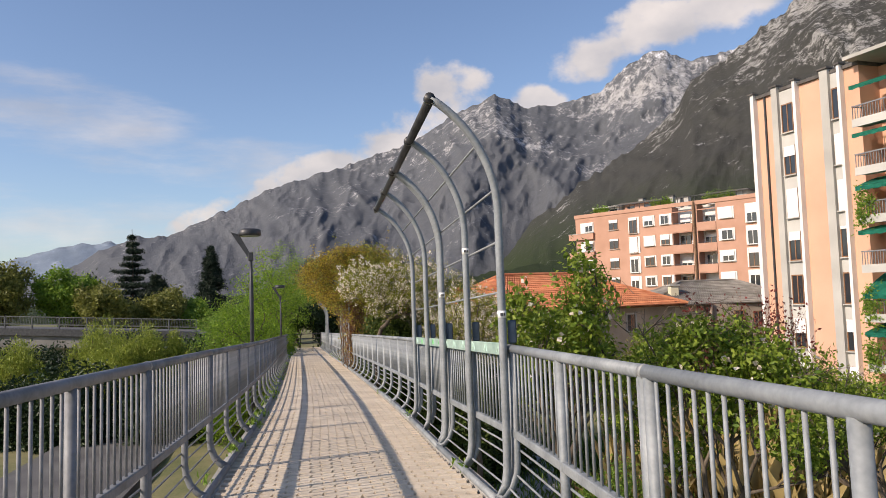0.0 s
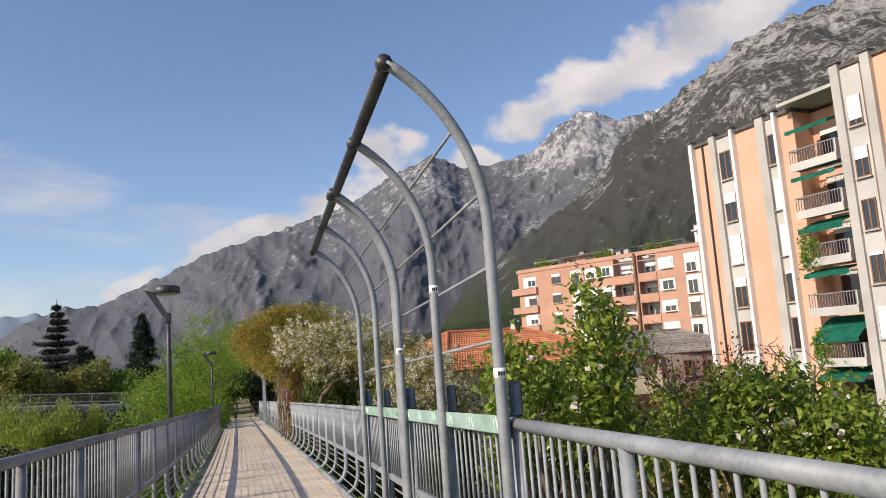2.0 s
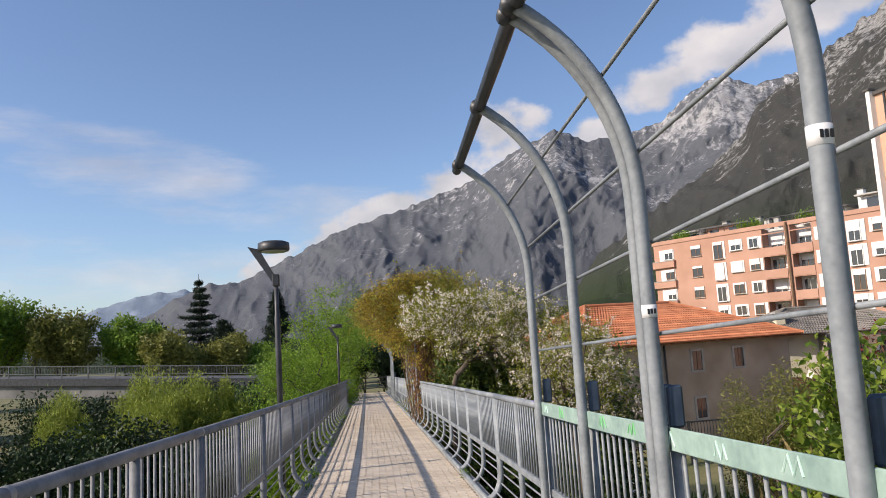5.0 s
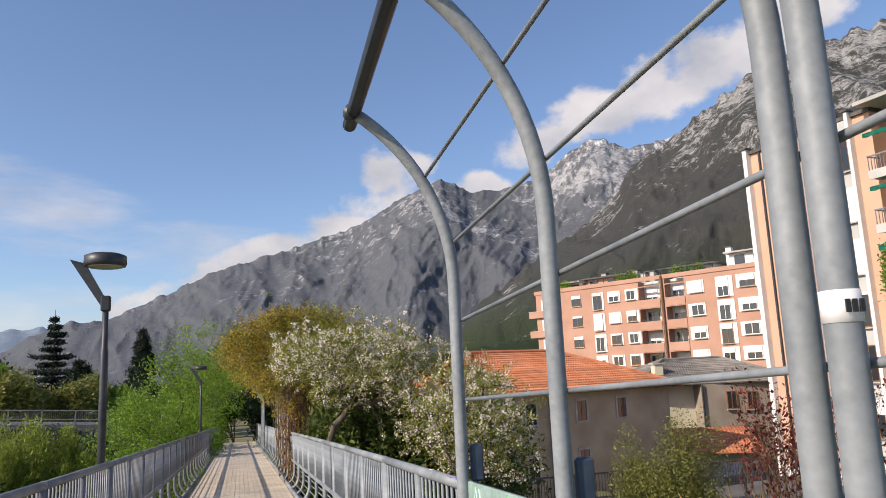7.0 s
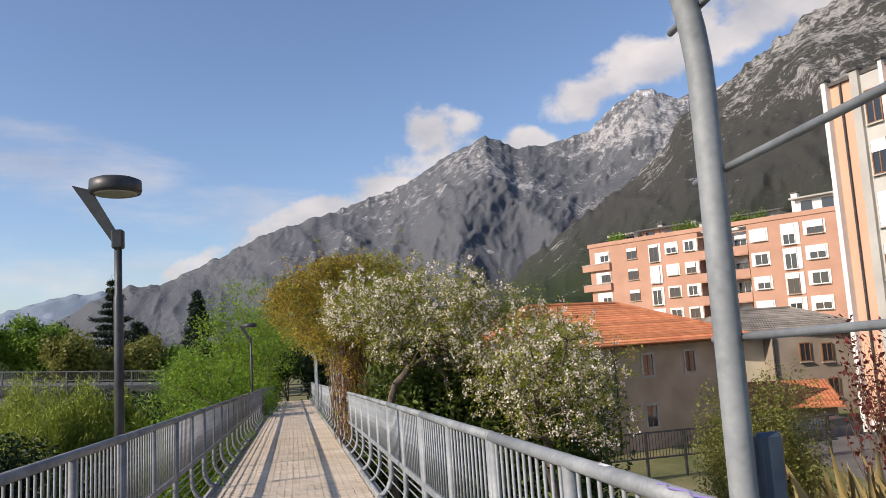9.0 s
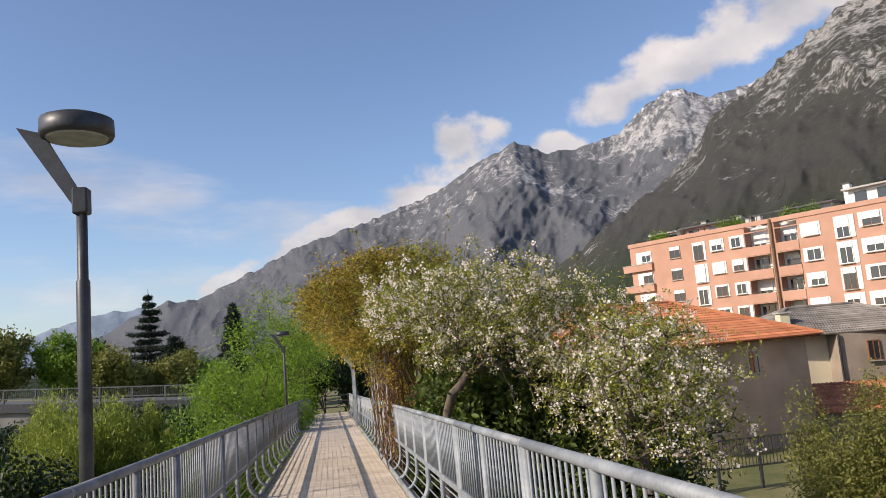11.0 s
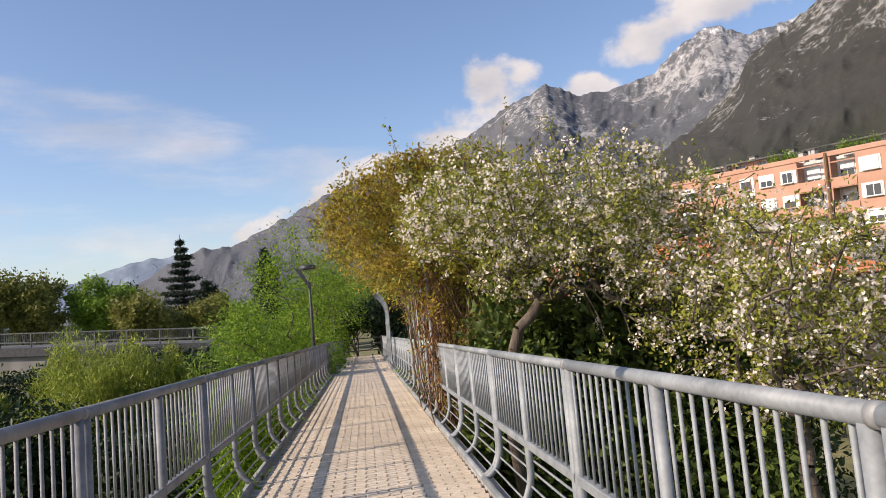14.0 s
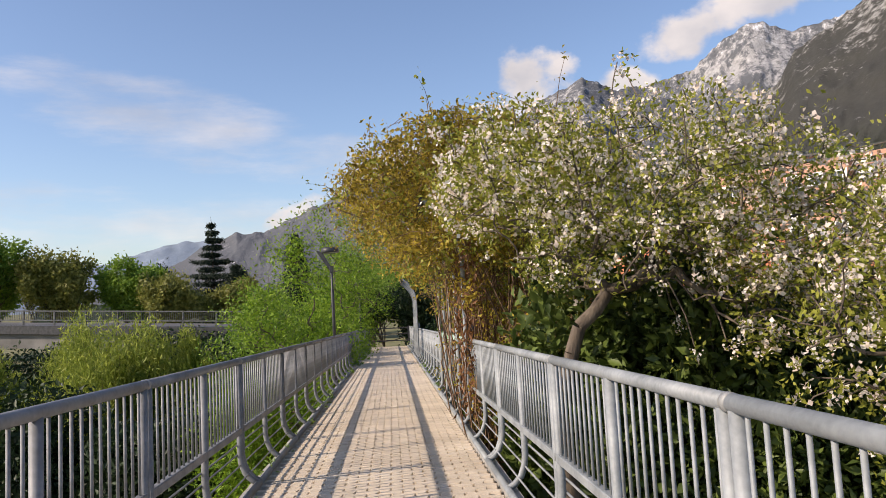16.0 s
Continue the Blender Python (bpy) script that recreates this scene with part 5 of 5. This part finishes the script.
def pink_block():
    base, top = -5.2, 12.3
    m = facade(17.7, 110.0, 39.0, 87.4, 0)
    ob = thing("apartment_block", "salmon-pink apartment block with white window panels and loggias", "apartment block", m)
    L = 34.0
    # wall bays with two deep columns of loggias between them
    for u0, u1 in ((0, 15.7), (18.5, 19.2), (21.7, L)):
        part("wall", boxed(u0, u1, 0.05, 1.5, base, top), BRICK_RED, ob)
    part("core", boxed(0, L, 1.502, 14, base, top - 0.002), WHITE_RENDER, ob, "white wall at the back of the loggias")
    part("parapet", boxed(-0.15, L, -0.06, 0.3, top + 0.002, top + 0.5), BRICK_RED, ob)
    part("drainpipe", tubed([(18.85, -0.12, base), (18.85, -0.12, top + 0.4)], 0.15, 8), VINE_BARK, ob, "brown pipe the height of the wall")
    rnd = random.Random(9)

    def white_bay(u0, u1, v0, v1, w0, w1, door=False):
        part("panel", boxed(u0, u1, -0.02, 0.048, v0, v1), WHITE_RENDER, ob)
        window(ob, w0, v0 + (0.05 if door else 0.1), w1 - w0, v1 - v0 - 0.15, WOOD if rnd.random() < 0.3 else SHUTTER, rnd.choice((0.15, 0.25, 0.35, 0.5, 0.97)), -0.03)

    for k in range(6):
        v = top - 2.2 - 2.67 * k
        white_bay(0.9, 3.2, v, v + 1.45, 1.75, 3.1)
        window(ob, 5.8, v + 0.05, 1.5, 1.4, WOOD, rnd.choice((0.2, 0.3, 1.0)), 0.04)
        white_bay(9.0, 10.7, v - 0.75, v + 1.5, 9.15, 10.4, True)
        white_bay(11.3, 13.1, v, v + 1.45, 11.5, 12.9)
        white_bay(13.8, 15.6, v, v + 1.45, 14.0, 15.2)
        white_bay(22.0, 24.1, v, v + 1.5, 22.4, 23.9)
        white_bay(25.5, 27.5, v - 0.75, v + 1.6, 25.7, 27.0, True)
        white_bay(27.9, 30.2, v + 0.05, v + 1.6, 28.3, 30.0)
        for u0, u1 in ((15.7, 18.5), (19.2, 21.7)):
            slab = part("loggia_floor", boxed(u0, u1, -0.02, 1.5, v - 1.1, v - 0.9), BRICK_RED, ob)
            part("loggia_front", boxed(u0, u1, -0.05, 0.12, v - 1.12, v - 0.1), BRICK_RED, slab, "salmon balcony front")
            part("loggia_rail", boxed(u0, u1, -0.01, 0.04, v + 0.02, v + 0.08), DARK_STEEL, slab)
            window(ob, u0 + 0.3, v - 0.85, 1.5, 2.2, WOOD if k % 2 else SHUTTER, rnd.choice((0.1, 0.3, 0.5)), 1.47)
            part("lintel", boxed(u0, u1, 0.0, 0.25, v + 1.45, v + 1.57), BRICK_RED, slab)
        corner = part("corner_balcony", boxed(-1.0, 3.3, -0.35, 0.047, v - 0.95, v - 0.1), BRICK_RED, ob, "salmon balcony wrapping the corner")
        part("coping", boxed(-1.05, 3.35, -0.4, 0.045, v - 0.098, v - 0.03), GREY_RENDER, corner)
    # uneven roof storeys, terraces and chimneys
    for u0, u1, y0, h, mat, label in ((2.6, 6.0, 2.0, 1.25, WHITE_RENDER, "low white roof room"), (6.4, 12.5, 3.0, 1.5, BRICK_RED, "brick roof room"), (18.9, 24.4, 3.0, 1.4, GREY_RENDER, "grey roof room"),
                                      (26.6, 31.5, 2.0, 2.1, WHITE_RENDER, "white roof room")):
        room = part("roof_room", boxed(u0, u1, y0, 12, top + 0.002, top + h), mat, ob, label)
        part("roof_slab", boxed(u0 - 0.4, u1 + 0.4, y0 - 0.7, 12.4, top + h + 0.002, top + h + 0.18), GREY_RENDER if mat is WHITE_RENDER else DARK_ROOF, room)
        for q in range(2):
            uu = u0 + 0.6 + q * (u1 - u0) * 0.45
            part("roof_window", boxed(uu, uu + 1.2, y0 - 0.03, y0 - 0.004, top + 0.55, top + h - 0.25), GLASS, room)
    for u, h in ((12.9, 2.0), (15.2, 1.6), (25.4, 3.2), (14.0, 1.5), (8.2, 2.2)):
        c = part("chimney", boxed(u, u + 0.7, 4, 4.7, top + 0.002, top + h, bevel=0.03), WHITE_RENDER if u > 20 else GREY_RENDER, ob)
        part("chimney_cap", boxed(u - 0.1, u + 0.8, 3.9, 4.8, top + h + 0.002, top + h + 0.12), DARK_ROOF, c)
    for u0, u1 in ((6.0, 14.5), (16.5, 26.0)):
        rail = part("terrace_rail", boxed(u0, u1, 0.1, 0.16, top + 1.15, top + 1.22), DARK_STEEL, ob)
        for q in range(int((u1 - u0) / 0.8) + 1):
            part("rail_post", boxed(u0 + 0.8 * q, u0 + 0.8 * q + 0.05, 0.1, 0.16, top + 0.502, top + 1.148), DARK_STEEL, rail)
    nr = np.random.RandomState(21)
    for u0, u1 in ((3.0, 5.4), (12.2, 15.5), (20.0, 24.0)):
        pl = thing("terrace_plants", "green potted plants along a roof terrace", "plants", m.copy(), "roof terrace plants")
        leaf_cloud("leaves", [(nr.uniform(u0, u1), 0.55 + nr.normal(0, 0.15), top + 0.6 + abs(nr.normal(0, 0.35))) for _ in range(420)], 0.2, LEAF_SPRING, pl, nr, 2, 0.12, 0.6)
        part("planter", boxed(u0, u1, 0.35, 0.8, top + 0.003, top + 0.45, bevel=0.02), ROOF_TILE, pl)


pink_block()


def tiled_roof(parent, corners, ridge, mat, over, rows=16, name="roof"):
    """A hipped roof of overlapping courses: eave corners in order round, ridge ends."""
    a, b, c, d = [Vector(p) for p in corners]
    r0, r1 = Vector(ridge[0]), Vector(ridge[1])
    roof = None
    for quad in ((a, b, r1, r0), (b, c, r1, r1), (c, d, r0, r1), (d, a, r0, r0)):
        p0, p1, q1, q0 = quad
        n = (p1 - p0).cross((q0 + q1) / 2 - p0).normalized()
        if n.z < 0:
            n = -n
        bm = bmesh.new()
        under = [bm.verts.new(v - n * 0.05) for v in ((p0, p1, q1, q0) if (q0 - q1).length > 0.01 else (p0, p1, q0))]
        bm.faces.new(under)
        bmesh.ops.solidify(bm, geom=bm.faces[:], thickness=0.04)
        slope = part(name, bm, WOOD, parent)
        for k in range(rows):
            f0, f1 = k / rows, min((k + 1.12) / rows, 0.995)
            e0, e1, g0, g1 = p0.lerp(q0, f0), p1.lerp(q1, f0), p0.lerp(q0, f1), p1.lerp(q1, f1)
            # barrel tiles: the course is a row of ribs
            ribs = max(4, int((e1 - e0).length / 0.2))
            vs, fs = [], []
            for s in range(2 * ribs + 1):
                f = s / (2 * ribs)
                lift = 0.10 if s % 2 else 0.05
                vs += [e0.lerp(e1, f) + n * lift, g0.lerp(g1, f) + n * (lift - 0.045), e0.lerp(e1, f) - n * 0.01]
            for s in range(2 * ribs):
                fs += [(3 * s, 3 * s + 3, 3 * s + 4, 3 * s + 1), (3 * s + 2, 3 * s + 5, 3 * s + 3, 3 * s)]
            part_data("tile_course", vs, fs, mat, slope)
        roof = roof or slope
    bm = bmesh.new()
    for s, e in ((r0, r1), (a, r0), (d, r0), (b, r1), (c, r1)):
        tube(bm, [s + Vector((0, 0, 0.08)), e + Vector((0, 0, 0.08))], 0.11, 8)
    part("ridge_tiles", bm, mat, parent)
    return roof


def old_house():
    x0, y0, x1, y1 = 2.84, 47.2, 15.6, 54.6
    m = facade(x0, y0, x1, y1, 0)
    L = math.hypot(x1 - x0, y1 - y0)
    ob = thing("old_house", "old house with stained beige walls and terracotta hip roof", "house", m)
    base, eave = -5.3, 0.5
    part("wall", boxed(0, L, 0, 9.5, base, eave), HOUSE_WALL, ob)
    part("eave_board", boxed(-0.55, L + 0.55, -0.55, 10.05, eave + 0.002, eave + 0.1), WOOD, ob, "dark wooden eave")
    tiled_roof(ob, ((-0.65, -0.65, eave + 0.12), (L + 0.65, -0.65, eave + 0.12), (L + 0.65, 10.15, eave + 0.12), (-0.65, 10.15, eave + 0.12)),
               ((3.2, 4.75, eave + 2.5), (L - 5.0, 4.75, eave + 2.5)), ROOF_TILE, 0.6, 18)
    part("drainpipe", tubed([(5.0, -0.09, base), (5.0, -0.09, eave)], 0.06, 8), DARK_STEEL, ob)
    for u, v in ((7.0, -1.05), (10.2, -1.05), (7.0, -3.75), (3.3, -1.05), (3.3, -3.9)):
        bm = bmesh.new()
        for a in ((u - 0.12, u, v - 0.12, v + 1.22), (u + 0.72, u + 0.84, v - 0.12, v + 1.22), (u, u + 0.72, v + 1.1, v + 1.22), (u, u + 0.72, v - 0.12, v)):
            box(bm, a[0], a[1], -0.06, 0.02, a[2], a[3])
        w = part("window", bm, CONCRETE, ob, "small window with a stone surround")
        part("pane", boxed(u, u + 0.72, -0.014, -0.002, v, v + 1.1), GLASS, w)
        part("frame", boxed(u + 0.34, u + 0.39, -0.03, -0.015, v, v + 1.1), WOOD, w)
    # lower wing on the far left with its own roof
    wing = thing("house_wing", "lower tiled wing behind the blossom", "house", facade(-1.5, 52.5, 3.5, 55.4, 0))
    part("wall", boxed(0, 5.6, 0, 7, base, 0.2), HOUSE_WALL, wing)
    tiled_roof(wing, ((-0.5, -0.5, 0.22), (6.1, -0.5, 0.22), (6.1, 7.5, 0.22), (-0.5, 7.5, 0.22)), ((2.0, 3.5, 2.2), (4.0, 3.5, 2.2)), ROOF_TILE, 0.5, 12)
    # fence before the house
    fm = pose(3.2, 41.5, 0, 0, 0, 14)
    fence = thing("iron_fence", "dark brown iron fence before the house", "fence", fm)
    zt = -2.9
    for z in (zt, zt - 1.05):
        part("rail", boxed(-1, 13, -0.03, 0.03, z - 0.035, z + 0.035), DARK_STEEL, fence)
    p0 = part("post", boxed(-0.05, 0.05, -0.05, 0.05, zt - 1.9, zt + 0.05), DARK_STEEL, fence)
    for k in range(1, 8):
        twin("post", p0, fence, Matrix.Translation((k * 1.8, 0, 0)))
    b0 = part("bar", boxed(-0.012, 0.012, -0.012, 0.012, zt - 1.03, zt - 0.04), DARK_STEEL, fence)
    for k in range(-6, 84):
        if k % 12:
            twin("bar", b0, fence, Matrix.Translation((k * 0.15, 0, 0)))


old_house()


def cream_house():
    m = facade(16.6, 63.5, 27.5, 64.5, 0)
    ob = thing("cream_house", "cream and beige house with a grey tiled roof", "house", m)
    base, eave = -5.3, 0.35
    part("wall", boxed(0, 4.2, 0, 8, base, eave), CREAM, ob)
    part("front_wall", boxed(4.2, 11.5, -1.4, 8, base, eave), HOUSE_WALL, ob, "beige projecting front")
    tiled_roof(ob, ((-0.8, -0.9, eave + 0.02), (12.1, -2.0, eave + 0.02), (12.1, 8.7, eave + 0.02), (-0.8, 8.7, eave + 0.02)), ((3.6, 3.6, eave + 1.9), (8.5, 3.6, eave + 1.9)), GREY_TILE, 0.6, 14)
    ch = part("chimney", boxed(1.6, 2.3, 0.7, 1.4, eave + 0.4, eave + 1.6, bevel=0.03), CREAM, ob)
    part("chimney_cap", boxed(1.5, 2.4, 0.6, 1.5, eave + 1.602, eave + 1.72), GREY_RENDER, ch)
    for u, v, d in ((6.0, -1.5, -1.44), (7.6, -1.6, -1.44), (6.2, -4.0, -1.44), (7.8, -4.0, -1.44), (2.0, -4.3, -0.04)):
        window(ob, u, v, 0.8, 1.3, WOOD, 0.0, d)
    part("drainpipe", tubed([(4.15, -1.5, base), (4.15, -1.5, eave)], 0.07, 8), DARK_STEEL, ob)
    shed = thing("tiled_lean_to", "low outbuilding with a terracotta lean-to roof", "shed", facade(15.2, 56.5, 21.5, 55.0, 0))
    part("wall", boxed(0, 6.2, 0.3, 3.5, -5.3, -3.6), HOUSE_WALL, shed)
    slope = part("roof", boxed(-0.3, 6.5, 3.5, 3.8, -2.75, -2.55), WOOD, shed)
    for k in range(12):
        f0, f1 = k / 12, (k + 1.1) / 12
        y0, y1, z0, z1 = -0.5 + 4.3 * f0, -0.5 + 4.3 * f1, -3.75 + 1.25 * f0, -3.75 + 1.25 * f1
        vs, fs = [], []
        for s in range(61):
            x = -0.3 + 6.8 * s / 60
            up = 0.05 * (s % 2)
            vs += [(x, y0, z0 + 0.08 + up), (x, y1, z1 + 0.03 + up), (x, y0, z0)]
        for s in range(60):
            fs += [(3 * s, 3 * s + 3, 3 * s + 4, 3 * s + 1), (3 * s + 2, 3 * s + 5, 3 * s + 3, 3 * s)]
        part_data("tile_course", vs, fs, ROOF_TILE, slope)


cream_house()


def parked_car(x, y, z, turn, paint, label):
    car = thing("parked_car", label, "car", pose(x, y, z, 0, 0, turn), "parked cars")
    bm = bmesh.new()
    side = ((-2.0, 0.3), (-2.05, 0.75), (-1.9, 0.92), (-0.9, 0.98), (-0.35, 1.42), (1.1, 1.45), (1.75, 0.98), (2.05, 0.9), (2.08, 0.35))
    rings = [[bm.verts.new((px, w * (0.8 if 0.98 < pz else 0.86), pz)) for px, pz in side] for w in (-1, 1)]
    n = len(side)
    for i in range(n):
        bm.faces.new((rings[0][i], rings[0][(i + 1) % n], rings[1][(i + 1) % n], rings[1][i]))
    bm.faces.new(rings[0][::-1])
    bm.faces.new(rings[1])
    bmesh.ops.recalc_face_normals(bm, faces=bm.faces[:])
    body = part("body", bm, paint, car)
    for w in (-0.845, 0.845):
        bm = bmesh.new()
        vs = [bm.verts.new((px, w, pz)) for px, pz in ((-0.75, 1.0), (-0.3, 1.36), (1.0, 1.38), (1.5, 1.0))]
        bm.faces.new(vs)
        bmesh.ops.solidify(bm, geom=bm.faces[:], thickness=0.02)
        part("side_glass", bm, GLASS, body)
    for px in (-1.3, 1.3):
        for w in (-0.8, 0.8):
            wh = part("wheel", tubed([(px, w - 0.1, 0.32), (px, w + 0.1, 0.32)], 0.32, 18), RUBBER, car)
            part("rim", tubed([(px, w - 0.105, 0.32), (px, w + 0.105, 0.32)], 0.2, 12), STEEL, wh)


parked_car(22.0, 49.5, -5.2, 100, CAR_PAINT, "white car parked by the peach block")
parked_car(17.8, 50.5, -5.2, 20, CAR_DARK, "dark car parked beside the outbuilding")


def garden():
    """Terraces, path and sheds seen under the handrail."""
    path = part("garden_path", boxed(0.8, 3.4, 13, 44, -5.5, -4.62), CONCRETE)
    tagged(path, "pale garden path below the walkway", "path", kind="structure")
    yard = part("pavement_yard", boxed(15.0, 21.5, 20, 54, -5.4, -4.7), ASPHALT)
    tagged(yard, "asphalt yard beside the apartment block", "yard", kind="structure")
    for i, (x, y, w) in enumerate(((4.4, 15.5, 2.6), (5.4, 18.0, 3.0), (4.2, 24.0, 2.2), (6.5, 11.0, 2.4))):
        bed = thing("garden_bed", "raised garden bed edged with dark boards", "garden bed", pose(x, y, -4.75, 0, 0, 12 * i), "garden beds")
        for a in ((0, w, 0, 0.05), (0, w, 1.2, 1.25), (0, 0.05, 0.052, 1.198), (w - 0.05, w, 0.052, 1.198)):
            part("board", boxed(a[0], a[1], a[2], a[3], -0.3, 0.28, bevel=0.006), WOOD, bed)
        part("soil", boxed(0.052, w - 0.052, 0.052, 1.198, -0.3, 0.2), GROUND, bed)
    rnd = np.random.RandomState(5)
    pts = np.stack([rnd.uniform(-1, 9, 9000), rnd.uniform(4, 34, 9000), np.full(9000, -4.9)], 1)
    pts[:, 0] += 1.5
    g = leaf_cloud("garden_grass", [p for p in pts if p[0] > rail_x(p[1]) + 0.6], 0.35, LEAF_GRASS, None, rnd, 3, 0.25, 0.12, "", -2.5)
    tagged(g, "tufts of grass in the garden", "grass", kind="stuff")
    pts = np.stack([rnd.normal(9.5, 1.6, 420), rnd.normal(25, 1.6, 420), np.full(420, -5.0)], 1)
    d = leaf_cloud("ornamental_grass", pts, 2.3, LEAF_DRY, None, rnd, 9, 0.3, 0.007, "", -2.4)
    tagged(d, "tall dry ornamental grass with feathery tips", "grass", kind="stuff")


garden()


# ---- road bridge on the left ----
def road_bridge(x0, y0, x1, y1, z, label, barrier, group, fall=0.0):
    m = facade(x0, y0, x1, y1, 0) @ pose(0, 0, 0, 0, fall, 0)
    L = math.hypot(x1 - x0, y1 - y0)
    ob = thing("road_bridge", label, "bridge", m)
    part("girder", boxed(0, L, 0.3, 8.5, z - 1.9, z - 0.6), GIRDER, ob)
    part("edge_beam", boxed(-0.1, L + 0.1, 0, 0.6, z - 0.9, z - 0.25, bevel=0.03), GIRDER if barrier else DARK_STEEL, ob)
    part("road_surface", boxed(0, L, 0.6, 8.2, z - 0.598, z - 0.5), ASPHALT, ob)
    if barrier:
        part("barrier", boxed(0, L, 2.0, 2.3, z - 0.498, z + 0.5, bevel=0.04), GIRDER, ob)
    h = 1.3 if barrier else 1.0
    for zz in (z + h - 0.25, z + 0.1):
        part("rail", boxed(0, L, 0.25, 0.33, zz - 0.04, zz + 0.04), PARAPET, ob)
    p0 = part("post", boxed(-0.05, 0.05, 0.25, 0.35, z - 0.248, z + h - 0.2), PARAPET, ob)
    n = int(L / 2.4)
    for k in range(1, n + 1):
        twin("post", p0, ob, Matrix.Translation((k * L / n, 0, 0)))
    bm = bmesh.new()
    for k in range(int(L / 0.14)):
        x = 0.07 + k * 0.14
        box(bm, x - 0.012, x + 0.012, 0.28, 0.30, z + 0.12, z + h - 0.28)
    tagged(part("bar_infill", bm, PARAPET, ob), kind="stuff")
    for k in range(2):
        u = L * (0.25 + 0.5 * k)
        part("pier", boxed(u - 0.5, u + 0.5, 2.5, 6.5, -7.5, z - 1.902), CONCRETE, ob)


road_bridge(-76, 66.5, -22.5, 65, 2.27, "sloping concrete road bridge with a thin grey bar parapet", False, "", 2.8)

river_road = part("road_lower", boxed(-12.5, -6.6, -30, 60, -7.0, -5.15), ASPHALT)
river_road.matrix_world = pose(0, 0, 0, 0, 0, 11)
tagged(river_road, "grey asphalt lane below the walkway", "road", kind="structure")


def end_of_walk():
    """End of the walkway under trees; alternate crowns are coloured dark for its shade."""
    t = thing("end_gate", "dark steel gate at the shaded end of the walkway", "gate", pose(rail_x(61.5) - WIDTH / 2, 61.5, deck_z(61.5), 0, 0, 12))
    for x in (-1.2, 1.2):
        part("post", boxed(x - 0.06, x + 0.06, -0.06, 0.06, -0.3, 1.2), DARK_STEEL, t)
    for z in (0.35, 0.75, 1.1):
        part("rail", boxed(-1.14, 1.14, -0.025, 0.025, z - 0.03, z + 0.03), DARK_STEEL, t)
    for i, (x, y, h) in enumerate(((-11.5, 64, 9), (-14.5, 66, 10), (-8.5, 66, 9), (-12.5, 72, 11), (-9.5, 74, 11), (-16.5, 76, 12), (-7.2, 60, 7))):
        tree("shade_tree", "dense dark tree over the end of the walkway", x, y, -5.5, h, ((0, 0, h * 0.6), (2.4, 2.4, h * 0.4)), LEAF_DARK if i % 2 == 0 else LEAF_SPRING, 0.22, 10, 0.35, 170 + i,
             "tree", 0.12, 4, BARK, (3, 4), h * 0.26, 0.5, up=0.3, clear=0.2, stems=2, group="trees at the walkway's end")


end_of_walk()


# ---- paving blocks, last ----
def paver_mesh(w, l):
    v, f = [], []
    h, c = 0.034, 0.006
    v = [(-w / 2, -l / 2, 0), (w / 2, -l / 2, 0), (w / 2, l / 2, 0), (-w / 2, l / 2, 0),
         (-w / 2 + c, -l / 2 + c, h), (w / 2 - c, -l / 2 + c, h), (w / 2 - c, l / 2 - c, h), (-w / 2 + c, l / 2 - c, h)]
    f = [(4, 5, 6, 7), (0, 1, 5, 4), (1, 2, 6, 5), (2, 3, 7, 6), (3, 0, 4, 7)]
    return v, f


def make_paving():
    pw, pl = 0.212, 0.106
    v0, f0 = paver_mesh(pw - 0.009, pl - 0.009)
    me = bpy.data.meshes.new("paving_block")
    me.from_pydata(v0, [], f0)
    me.materials.append(PAVER)
    rnd = random.Random(2)
    allv, allf = [], []
    count = 0
    rows = int((Y1 - Y0) / (pl * 1.02))
    for r in range(rows):
        y = Y0 + 0.06 + r * pl * 1.02
        xr, xl = rail_x(y) - INSET - 0.04, rail_x(y) - WIDTH + INSET + 0.04
        n = int((xr - xl) / pw)
        for k in range(n + 1):
            x = xl + pw * (k + (0.5 if r % 2 else 0.0)) + pw * 0.25
            if x + pw * 0.45 > xr:
                continue
            m = Matrix.Translation((x, y, deck_z(y) - 0.030 + rnd.uniform(-0.002, 0.002))) @ Matrix.Rotation(rnd.uniform(-0.006, 0.006), 4, "Z") @ Matrix.Rotation(-0.04, 4, "X")
            if 8.0 < y < 11.2 and count < 300:
                ob = new("paving_block", me)
                ob.parent = DECK
                ob.matrix_local = m
                count += 1
            else:
                b = len(allv)
                allv += [m @ Vector(p) for p in v0]
                allf += [tuple(b + i for i in q) for q in f0]
    rest = part_data("paving_blocks", allv, allf, PAVER, DECK, "sand-coloured paving blocks in running bond")
    tagged(rest, kind="stuff")


make_paving()
